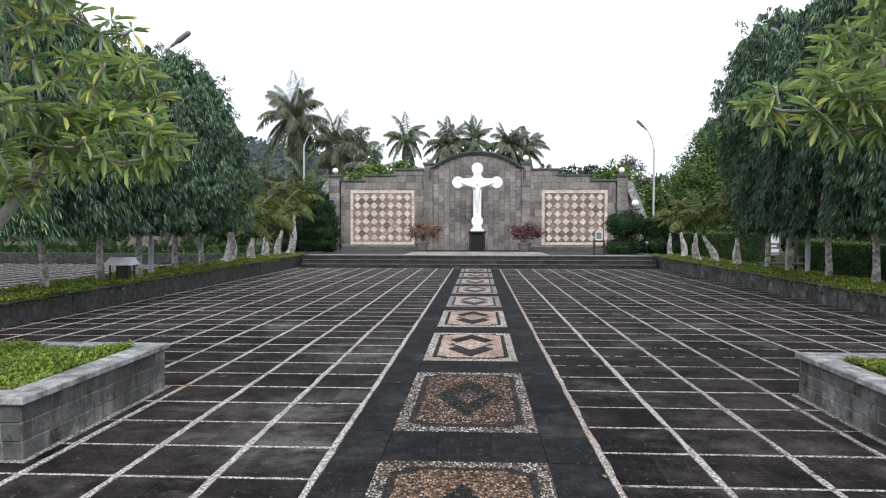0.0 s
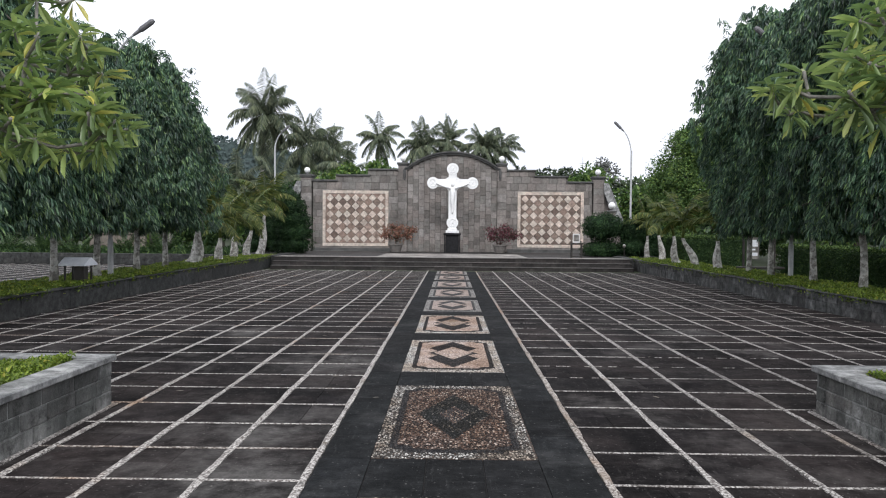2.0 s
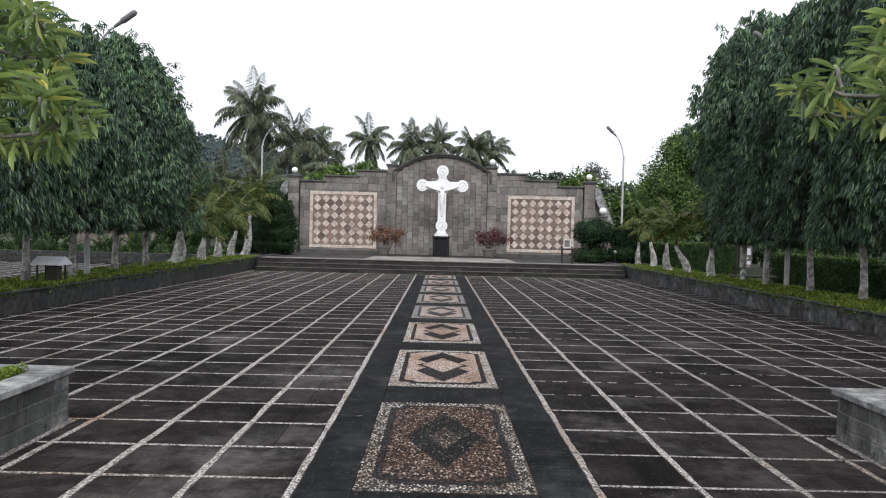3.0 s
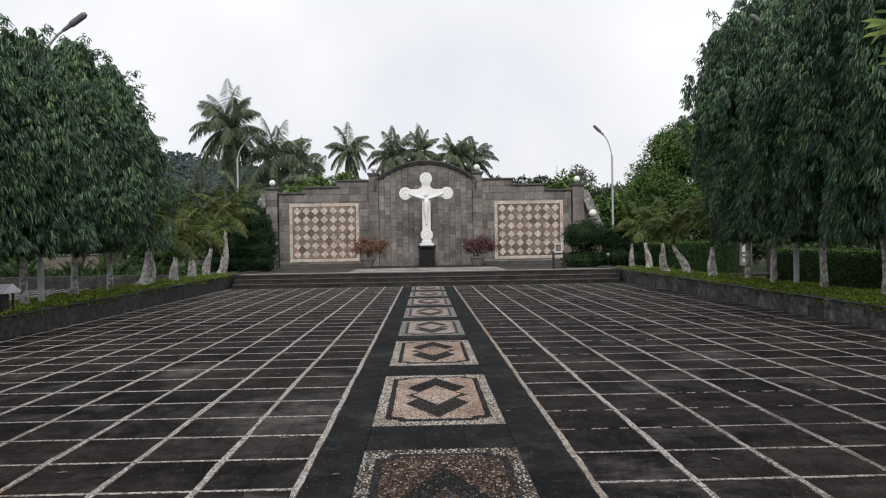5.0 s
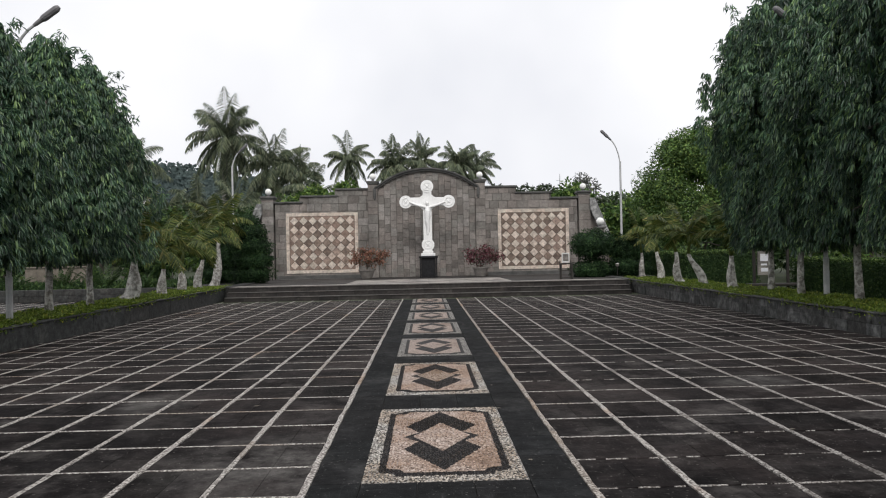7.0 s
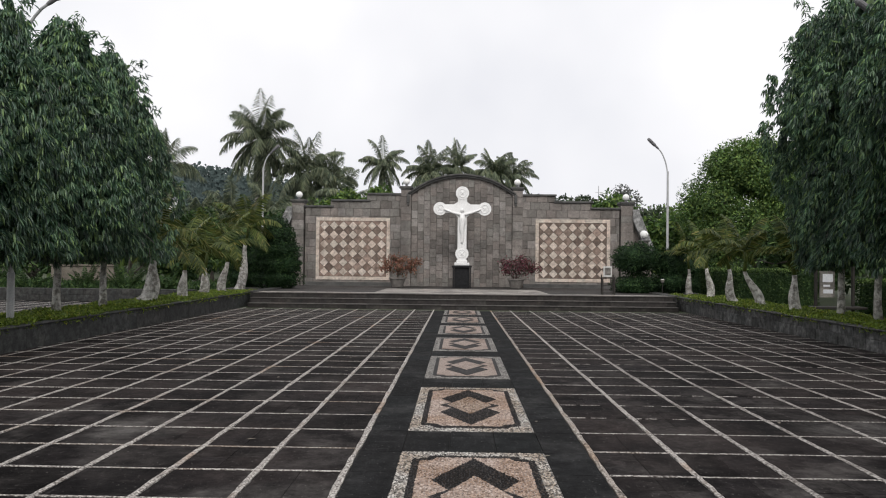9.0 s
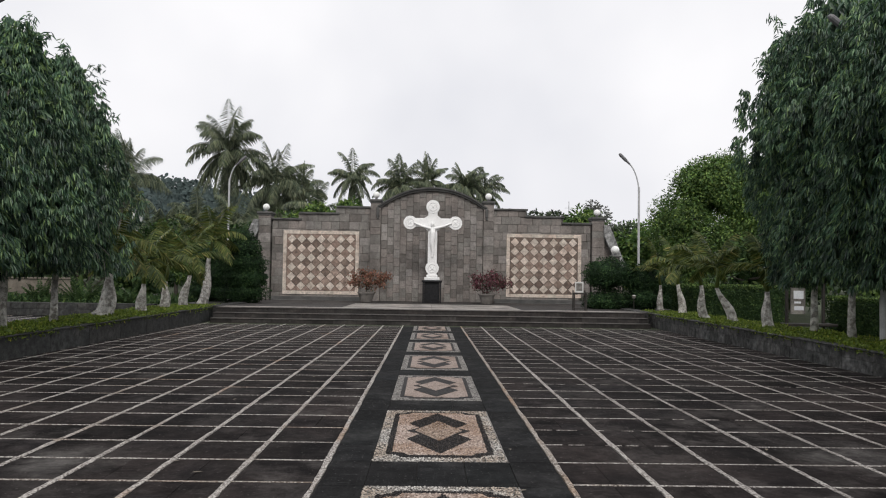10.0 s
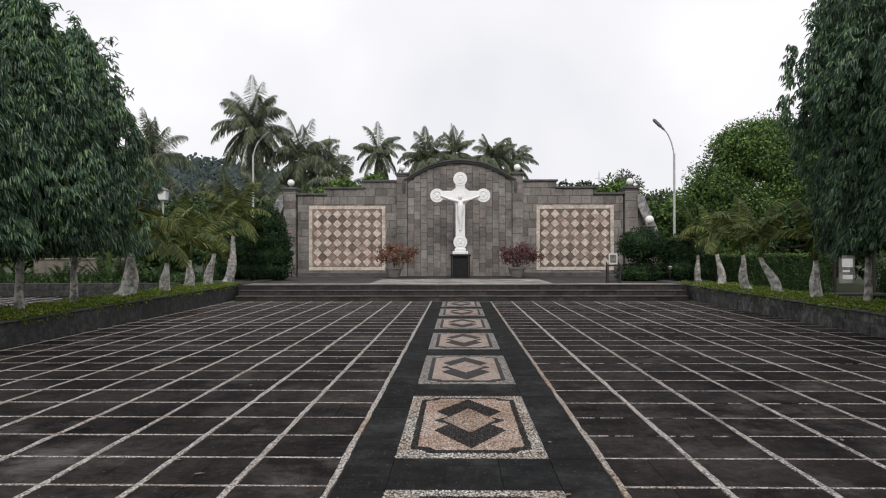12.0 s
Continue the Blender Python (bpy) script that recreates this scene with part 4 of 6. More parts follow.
for s in (-1, 1):
    nm = "wall_left" if s < 0 else "wall_right"
    # stepped top of the wing: (inner x, outer x, height)
    tops = ((2.9, 4.45, 4.68), (4.45, 6.19, 4.36), (6.19, 7.5, 4.07))
    outline = [(s * 2.9, 0.1), (s * 7.5, 0.1), (s * 7.5, 4.07), (s * 6.19, 4.07), (s * 6.19, 4.36), (s * 4.45, 4.36), (s * 4.45, 4.68), (s * 2.9, 4.68)]
    if s < 0:
        outline = outline[::-1]
    wing = setting(nm, Shape().prism(outline, WY, WY + 0.4, to_wall), WALL_JOINT, "grey stone wing of the memorial wall with a stepped top", "wall")

    def wing_top(a, b, s=s):
        m = (abs(a) + abs(b)) / 2
        return 4.68 if m < 4.45 else 4.36 if m < 6.19 else 4.07
    lo, hi = sorted((s * 2.9, s * 7.5))
    hole = (min(s * 3.54, s * 6.96), max(s * 3.54, s * 6.96), 0.65, 3.58)
    wall_blocks(wing, lo, hi, P_BACK, wing_top, 0.46, 0.37, False, (hole,), 30 + s)
    for x0, x1, z in tops:
        a, b = sorted((s * x0, s * x1))
        part("coping", Shape().box(a - 0.06, b + 0.06, WY - 0.12, WY + 0.48, z, z + 0.09, 0.012), COPING, wing)
    # pilaster beside the arch and pillar at the wing's end
    for x0, x1, z, pr, tag in ((2.42, 2.9, 5.0, 0.14, "pilaster"), (7.55, 8.12, 4.33, 0.2, "end_pillar")):
        a, b = sorted((s * x0, s * x1))
        pil = setting(tag, Shape().box(a + 0.012, b - 0.012, WY - pr + 0.012, WY + 0.45, 0.1, z - 0.02), MORTAR, "square grey stone pillar of the memorial wall", "pillar")
        zz, k = P_BACK, 0
        while zz < z - 0.05:
            h = min((0.37, 0.45, 0.33)[k % 3], z - zz)
            part("pillar_stone", Shape().box(a, b, WY - pr - 0.01 * (k % 2), WY + 0.46, zz + 0.004, zz + h - 0.004, 0.008), WALL, pil)
            zz += h
            k += 1
        part("pillar_cap", Shape().box(a - 0.07, b + 0.07, WY - pr - 0.08, WY + 0.52, z, z + 0.10, 0.015).box(a - 0.03, b + 0.03, WY - pr - 0.04, WY + 0.49, z - 0.07, z, 0.01), COPING, pil)
        lamp_globe(s * (x0 + x1) / 2, WY + 0.12, z + 0.10)
    # sloping side buttress with a pale coping
    fall = [(8.12, 0.1), (9.04, 0.1), (9.04, 1.82), (8.12, 3.7)]
    line = [(s * x, z) for x, z in fall]
    but = setting("buttress", Shape().prism(line if s > 0 else line[::-1], WY + 0.02, WY + 0.4, to_wall), WALL, "sloping grey buttress at the end of the memorial wall", "wall")
    cop = [(8.08, 3.55), (8.86, 1.8), (9.18, 1.95), (8.42, 3.84), (8.3, 4.06), (8.08, 4.06)]
    line = [(s * x, z) for x, z in cop]
    part("buttress_coping", Shape().prism(line if s > 0 else line[::-1], WY - 0.35, WY + 0.5, to_wall), CAP, but, "pale cast coping")

    # tiled panel of diamonds in a cream frame
    pan = thing("tile_panel", "cream and rose diamond tile panel in a cream frame", "tile panel", (5.29 if s > 0 else -5.19, WY - 0.045, 2.09), "tile panels on the wall")
    W, H, fr = 3.54, 2.98, 0.16
    part("backing", Shape().box(-W / 2, W / 2, -0.005, 0.07, -H / 2, H / 2), MORTAR, pan)
    rr = random.Random(60 + s)
    for along, other, n in ((W, H, 9), (H - 2 * fr, W, 8)):
        for side in (-1, 1):
            for i in range(n):
                a, b = -along / 2 + along * i / n + 0.003, -along / 2 + along * (i + 1) / n - 0.003
                c, d = sorted((side * (other / 2 - fr), side * other / 2))
                if along == W:
                    part("frame_tile", Shape().box(a, b, -0.03, 0.0, c, d, 0.004), CREAM, pan)
                else:
                    part("frame_tile", Shape().box(c, d, -0.03, 0.0, a, b, 0.004), CREAM, pan)
    iw, ih = W - 2 * fr - 0.02, H - 2 * fr - 0.02
    cw, ch = iw / 7, ih / 6
    turned = pose(0, 0, 0, 0, 45, 0)
    k = cw / math.sqrt(2) / 2
    dia_mesh = Shape().box(-k * 0.9, k * 0.9, -0.03, 0.0, -k * 0.9, k * 0.9, 0.005, turned).mesh("diamond", CREAM)
    dark_mesh = Shape().box(-k * 0.96, k * 0.96, -0.016, 0.0, -k * 0.96, k * 0.96, 0.004, turned).mesh("rose_tile", ROSE)
    for i in range(7):
        for j in range(6):
            d = part("diamond_tile", dia_mesh, None, pan)
            d.location = (-iw / 2 + cw * (i + 0.5), 0, -ih / 2 + ch * (j + 0.5))
    for i in range(1, 7):
        for j in range(1, 6):
            d = part("rose_tile", dark_mesh, None, pan)
            d.location = (-iw / 2 + cw * i, 0, -ih / 2 + ch * j)
    tri = Shape()
    for i in range(8):
        for side in (-1, 1):
            x = -iw / 2 + cw * i
            l, r_ = (x - cw / 2 if i > 0 else x), (x + cw / 2 if i < 7 else x)
            tri.add([(l, -0.012, side * ih / 2), (r_, -0.012, side * ih / 2), (x, -0.012, side * (ih / 2 - ch / 2))], [(0, 1, 2)])
    for j in range(7):
        for side in (-1, 1):
            z = -ih / 2 + ch * j
            l, h2 = (z - ch / 2 if j > 0 else z), (z + ch / 2 if j < 6 else z)
            tri.add([(side * iw / 2, -0.0135, l), (side * iw / 2, -0.0135, h2), (side * (iw / 2 - cw / 2), -0.0135, z)], [(0, 1, 2)])
    part("edge_tiles", tri, ROSE, pan)

# lamp on a stone post behind the clipped shrub
post = thing("post_lamp", "round white lamp on a grey stone post behind shrubs", "lamp", (7.93, 36.4, platform_z(36.4)))
shaft = part("post", Shape().box(-0.16, 0.16, -0.16, 0.16, 0.0, 2.12, 0.015), WALL, post, "square grey stone post")
part("post_cap", Shape().box(-0.21, 0.21, -0.21, 0.21, 2.12, 2.2, 0.015), COPING, shaft)
part("collar", Shape().lathe([(0.09, 2.2), (0.06, 2.23), (0.06, 2.27), (0.08, 2.28)], n=14), LAMPHEAD, post)
part("globe", Shape().lathe([(max(0.18 * math.sin(math.pi * (0.14 + 0.86 * i / 12)), 0.004), 2.44 - 0.18 * math.cos(math.pi * (0.14 + 0.86 * i / 12))) for i in range(13)], n=24), GLOBE, post, "white milk glass globe", True)

# plain ledge at the foot of the wings
for s in (-1, 1):
    a, b = sorted((s * 2.95, s * 7.45))
    setting("wall_foot", Shape().box(a, b, WY - 0.32, WY - 0.06, 0.1, 0.36, 0.015).box(a, b, WY - 0.18, WY - 0.04, 0.36, 0.5, 0.01), COPING, "dark stone ledge at the foot of the wall", "ledge")


# ---- crucifix on its pedestal ----
CY = 37.6
ped = thing("pedestal", "black granite pedestal under the white cross", "pedestal", (0.02, CY, platform_z(CY)))
body = part("body", Shape().box(-0.34, 0.34, -0.3, 0.3, 0.0, 0.93, 0.015), GRANITE, ped)
part("inset_panel", Shape().box(-0.25, 0.25, -0.312, -0.29, 0.12, 0.82, 0.006), GRANITE, body)
part("top_slab", Shape().box(-0.45, 0.45, -0.4, 0.4, 0.92, 1.01, 0.015), GRANITE, ped)
part("corner_leg", Shape().box(-0.41, -0.35, -0.36, -0.3, 0.0, 0.92, 0.005), GRANITE, ped)
part("corner_leg", Shape().box(0.35, 0.41, -0.36, -0.3, 0.0, 0.92, 0.005), GRANITE, ped)


def disc(cx, cz, r, n=16):
    return [(cx + r * math.cos(2 * math.pi * (i + 0.5) / n), cz + r * math.sin(2 * math.pi * (i + 0.5) / n)) for i in range(n)]


def crucifix():
    """White cross with rounded ends, and a plain raised shape on it, in one mesh."""
    s = Shape()
    flat = Matrix(((1, 0, 0, 0), (0, 0, 1, 0), (0, 1, 0, 0), (0, 0, 0, 1)))
    zb = 1.0                      # foot of the cross above the platform
    s.box(-0.34, 0.34, -0.22, 0.22, zb, zb + 0.14, 0.02)
    s.box(-0.25, 0.25, -0.17, 0.17, zb + 0.14, zb + 0.26, 0.03)
    s.box(-0.205, 0.205, -0.09, 0.09, zb + 0.26, zb + 3.45, 0.02)
    s.box(-1.05, 1.05, -0.088, 0.088, zb + 2.37, zb + 2.77, 0.02)
    for cx, cz in ((0, zb + 3.29), (-1.01, zb + 2.57), (1.01, zb + 2.57), (0, zb + 0.54)):
        s.prism(disc(cx, cz, 0.305, 14), -0.115, 0.1, flat)
        ring = [(cx + 0.185 * math.cos(k * math.pi / 8), -0.118, cz + 0.185 * math.sin(k * math.pi / 8)) for k in range(17)]
        s.tube(ring, [0.022] * 17, 6)
        for k in range(4):
            a = math.pi / 4 + k * math.pi / 2
            s.tube([(cx, -0.118, cz), (cx + 0.13 * math.cos(a), -0.122, cz + 0.13 * math.sin(a))], [0.035, 0.012], 6)
    # wedges where arms and stem meet
    for a in (-1, 1):
        s.prism([(a * 0.2, zb + 2.19), (a * 0.42, zb + 2.39), (a * 0.2, zb + 2.39)][::a], -0.086, 0.086, flat)
        s.prism([(a * 0.2, zb + 2.74), (a * 0.42, zb + 2.74), (a * 0.2, zb + 2.9)][::a], -0.086, 0.086, flat)
    # plain raised shape
    s.tube([(0, -0.15, zb + 1.05), (0.02, -0.17, zb + 1.35), (-0.015, -0.2, zb + 1.65), (0.0, -0.18, zb + 1.88), (0.01, -0.17, zb + 2.12), (0, -0.15, zb + 2.35)],
           [0.06, 0.075, 0.10, 0.13, 0.145, 0.09], 12)
    s.tube([(-0.85, -0.14, zb + 2.56), (-0.45, -0.15, zb + 2.4), (0, -0.15, zb + 2.29), (0.45, -0.15, zb + 2.4), (0.85, -0.14, zb + 2.56)], [0.04, 0.05, 0.075, 0.05, 0.04], 10)
    s.lathe([(0.01, -0.1), (0.07, -0.07), (0.09, 0.0), (0.07, 0.08), (0.01, 0.1)], (0.0, -0.18, zb + 2.49), 12)
    s.box(-0.13, 0.13, -0.12, -0.1, zb + 0.82, zb + 1.0, 0.005)
    return s


tagged(part("crucifix_statue", crucifix(), WHITE), "white marble cross with rounded ends on a pedestal", "statue").matrix_basis = pose(0.02, CY, platform_z(CY) + 0.012)


# ---- lamps ----
def street_lamp(x, y, z, top, reach, seed_label, head_out, pole_top):
    """A pole with a curved arm; the arm leans over the court."""
    ob = thing("street_lamp", seed_label, "street lamp", (x, y, z), "street lamps")
    part("base_plate", Shape().box(-0.14, 0.14, -0.14, 0.14, 0, 0.02, 0.004), STEEL, ob)
    part("pole", Shape().tube([(0, 0, 0), (0, 0, 0.9), (0, 0, 0.92), (0, 0, pole_top)], [0.065, 0.065, 0.05, 0.042], 12), STEEL, ob)
    arm = []
    for i in range(9):
        t = i / 8
        arm.append((reach * (t ** 1.8) * 0.62, 0, pole_top - 0.25 + (top - 0.45 - pole_top + 0.25) * (1 - (1 - t) ** 1.25)))
    bent = part("arm", Shape().tube(arm, [0.028] * 9, 8), STEEL, ob)
    a, d = Vector(arm[-1]), (Vector(arm[-1]) - Vector(arm[-2])).normalized()
    d = (d * 0.8 + Vector((math.copysign(0.75, reach), 0, 0.5)) * 0.2).normalized()
    e = a + d * 0.6
    head = Shape().tube([a - d * 0.02, a + d * 0.06, a + d * 0.16, a + d * 0.22, a + d * 0.54, e], [0.032, 0.042, 0.046, 0.07, 0.07, 0.04], 10)
    part("lamp_head", head, LAMPHEAD, bent, "dark grey lamp head")
    return ob


street_lamp(-8.3, 17.75, 0.33, 6.3, 0.95, "tall grey street lamp with a curved arm beside the trees", 1, 4.85)
street_lamp(8.9, 19.4, 0.33, 6.65, -0.95, "tall grey street lamp with a curved arm beside the trees", 1, 5.1)
street_lamp(8.34, 34.3, 0.33, 6.32, -0.62, "tall pale street lamp with a curved arm near the wall", 1, 4.95)
street_lamp(-9.45, 38.9, -0.09, 7.1, 0.5, "tall pale street lamp with a curved arm behind the palms", 1, 6.0)

gl = thing("garden_light", "white lantern on a thin pale post among plants", "garden light", (-16.1, 45.0, -0.09))
part("post", Shape().tube([(0, 0, 0), (0, 0, 4.35)], [0.05, 0.04], 8), STEEL, gl)
lantern = part("lantern", Shape().box(-0.22, 0.22, -0.22, 0.22, 4.35, 4.85, 0.03), BOARD, gl)
part("lantern_roof", Shape().lathe([(0.36, 4.85), (0.36, 4.9), (0.05, 5.06)], n=4), LAMPHEAD, lantern)

# little roofed housing on the left verge
hut = thing("light_housing", "small dark housing with a grey sheet metal roof", "light housing", (-7.98, 15.6, 0.335))
for x in (-0.2, 0.2):
    for y in (-0.16, 0.16):
        part("leg", Shape().box(x - 0.015, x + 0.015, y - 0.015, y + 0.015, 0, 0.42), IRON, hut)
part("lamp_box", Shape().box(-0.04, 0.17, -0.13, 0.1, 0.0, 0.38, 0.02), IRON, hut)
part("roof", Shape().prism([(-0.28, 0.40), (0.28, 0.40), (0.28, 0.43), (0.03, 0.57), (-0.03, 0.57), (-0.28, 0.43)], -0.28, 0.28, Matrix(((0, 0, 1, 0), (1, 0, 0, 0), (0, 1, 0, 0), (0, 0, 0, 1)))), SHEET, hut,
     "grey sheet metal roof")

# small floodlight between the clipped shrubs
flood = thing("floodlight", "small white floodlight on a short stake beside shrubs", "floodlight", (7.62, 32.4, 0.335))
part("stake", Shape().tube([(0, 0, 0), (0, 0, 0.47)], [0.02, 0.016], 8), IRON, flood)
lamp_body = part("housing", Shape().lathe([(0.03, 0.0), (0.06, 0.03), (0.08, 0.11), (0.07, 0.13)], (0, 0, 0.46), 14), PALE, flood, "white bowl housing")
part("glass", Shape().lathe([(0.066, 0.0), (0.055, 0.012), (0.01, 0.02)], (0, 0, 0.588), 14), GLOBE, lamp_body)

# sign stand on the platform
SY = 31.0
sign = thing("sign_stand", "dark iron stand holding a small white notice", "sign stand", (5.27, SY, platform_z(SY)))
for x in (-0.21, 0.21):
    for y in (-0.13, 0.13):
        part("leg", Shape().box(x - 0.018, x + 0.022, y - 0.022, y + 0.022, 0, 0.72 if y > 0 else 0.6), IRON, sign)
for z in (0.05, 0.33, 0.58):
    part("rail", Shape().box(-0.21, 0.21, -0.14, -0.115, z, z + 0.03), IRON, sign)
part("shelf", Shape().box(-0.23, 0.23, -0.15, 0.15, 0.6, 0.625, 0.004), IRON, sign)
notice = part("notice_board", Shape().box(-0.15, 0.15, 0.05, 0.07, 0.64, 1.02, 0.005), BOARD, sign, "small white notice")
part("notice_face", Shape().box(-0.11, 0.11, 0.046, 0.05, 0.7, 0.97), PALE, notice)

# small kiosk behind the right verge
ki = thing("kiosk", "small roofed notice kiosk with a white panel", "kiosk", (11.1, 26.6, -0.09), turn=0)
for x in (-0.55, 0.55):
    part("post", Shape().box(x - 0.04, x + 0.04, -0.04, 0.04, 0, 1.95, 0.01), IRON, ki)
panel = part("panel", Shape().box(-0.44, 0.0, -0.03, 0.03, 0.66, 1.45, 0.01), PALE, ki, "pale notice panel")
part("panel_writing", Shape().box(-0.34, -0.06, -0.036, -0.03, 0.78, 0.9).box(-0.34, -0.14, -0.036, -0.03, 0.98, 1.04).box(-0.36, -0.06, -0.036, -0.03, 1.12, 1.36), SHEET, panel)
part("roof", Shape().box(-1.1, 0.95, -0.45, 0.45, 1.95, 2.05, 0.02).box(-0.9, 0.75, -0.3, 0.3, 2.05, 2.1, 0.02), ROOF, ki)
part("bench", Shape().box(-0.8, 0.8, -0.35, 0.1, 0.32, 0.40, 0.015), IRON, ki)


# ---- plants ----
def grow(trunk, tips, r_tip, r_root):
    """Limbs that join every tip to the nearest limb already there. Returns polylines with radii."""
    nodes = [(Vector(p), 0) for p in trunk]
    lines = [([Vector(p) for p in trunk], [r_root * (1 - 0.45 * i / max(len(trunk) - 1, 1)) for i in range(len(trunk))])]
    tips = sorted((Vector(t) for t in tips), key=lambda t: (t - nodes[-1][0]).length)
    for t in tips:
        best = min(range(1, len(nodes)), key=lambda i: (nodes[i][0] - t).length + (0.6 if nodes[i][0].z > t.z + 0.25 else 0) + nodes[i][1] * 0.06)
        b, depth = nodes[best]
        mid1 = b.lerp(t, 0.4) + Vector((0, 0, -0.05 * (t - b).length))
        mid2 = b.lerp(t, 0.75) + Vector((0, 0, -0.08 * (t - b).length))
        r0 = max(r_tip, r_root * 0.5 * 0.72 ** (depth + 1))
        lines.append(([b, mid1, mid2, t], [r0, (r0 * 2 + r_tip) / 3, (r0 + r_tip * 2) / 3, r_tip]))
        nodes += [(mid1, depth + 1), (mid2, depth + 1), (t, depth + 2)]
    return lines


def plumeria(at, crown, radii, tips_n, seed, trunk, limb=None):
    """A frangipani: bare forking limbs that end in rosettes of long leaves."""
    rng = np.random.default_rng(seed)
    ob = thing("frangipani_tree", "frangipani tree with long yellow-green leaves in the planter", "tree", at, "trees in the planters")
    d = spread(rng, tips_n)
    tips = np.array(crown) + d * np.array(radii) * rng.uniform(0.45, 1.0, (tips_n, 1)) ** 0.6
    if limb:
        # one low limb that reaches out over the court
        e = spread(rng, 34)
        d, tips = np.concatenate((d, e)), np.concatenate((tips, np.array(limb) + e * np.array([0.6, 0.5, 0.24])))
    sh = Shape()
    for pts, rad in grow(trunk, tips, 0.013, 0.085):
        sh.tube(pts, rad, 7)
    part("trunk", sh, PLUMBARK, ob, "pale grey forking trunk", True)
    base, ax, nr, ln = [], [], [], []
    for t, dv in zip(tips, d):
        n = rng.integers(12, 17)
        up = np.array([dv[0] * 0.5, dv[1] * 0.5, 0.75])
        for k in range(n):
            a = k * 2.4 + rng.uniform(-0.2, 0.2)
            lift = rng.uniform(0.15, 0.95) if k < n * 0.6 else rng.uniform(-2.2, -0.4)
            v = np.array([math.cos(a), math.sin(a), 0]) + up * lift
            base.append(t + np.array([math.cos(a), math.sin(a), 0]) * 0.012 + up * rng.uniform(-0.05, 0.02))
            ax.append(v)
            nr.append(np.array([-math.cos(a) * 0.5, -math.sin(a) * 0.5, 1.0]))
            ln.append(rng.uniform(0.14, 0.25))
    ln = np.array(ln)
    part("crown", leaf_mesh("crown", base, ax, nr, ln, ln * 0.18, L_PLUM, 0.3, 0.2, (0.45, 0.78, 0.85, 1.0)), None, ob)


plumeria((-4.35, 5.3, 0.425), (0.05, 0.3, 2.5), (1.55, 1.5, 1.2), 200, 71, [(0, 0, 0), (0.05, 0, 0.5), (0.3, 0.05, 1.0), (0.75, 0.1, 1.6)], (1.35, 0.3, 1.95))
plumeria((4.35, 5.35, 0.40), (0.25, 0.35, 2.75), (1.65, 1.4, 0.98), 190, 72, [(0, 0, 0), (-0.05, 0, 0.6), (-0.25, 0.0, 1.1), (-0.6, 0.1, 1.6)], (-1.45, 0.2, 2.2))


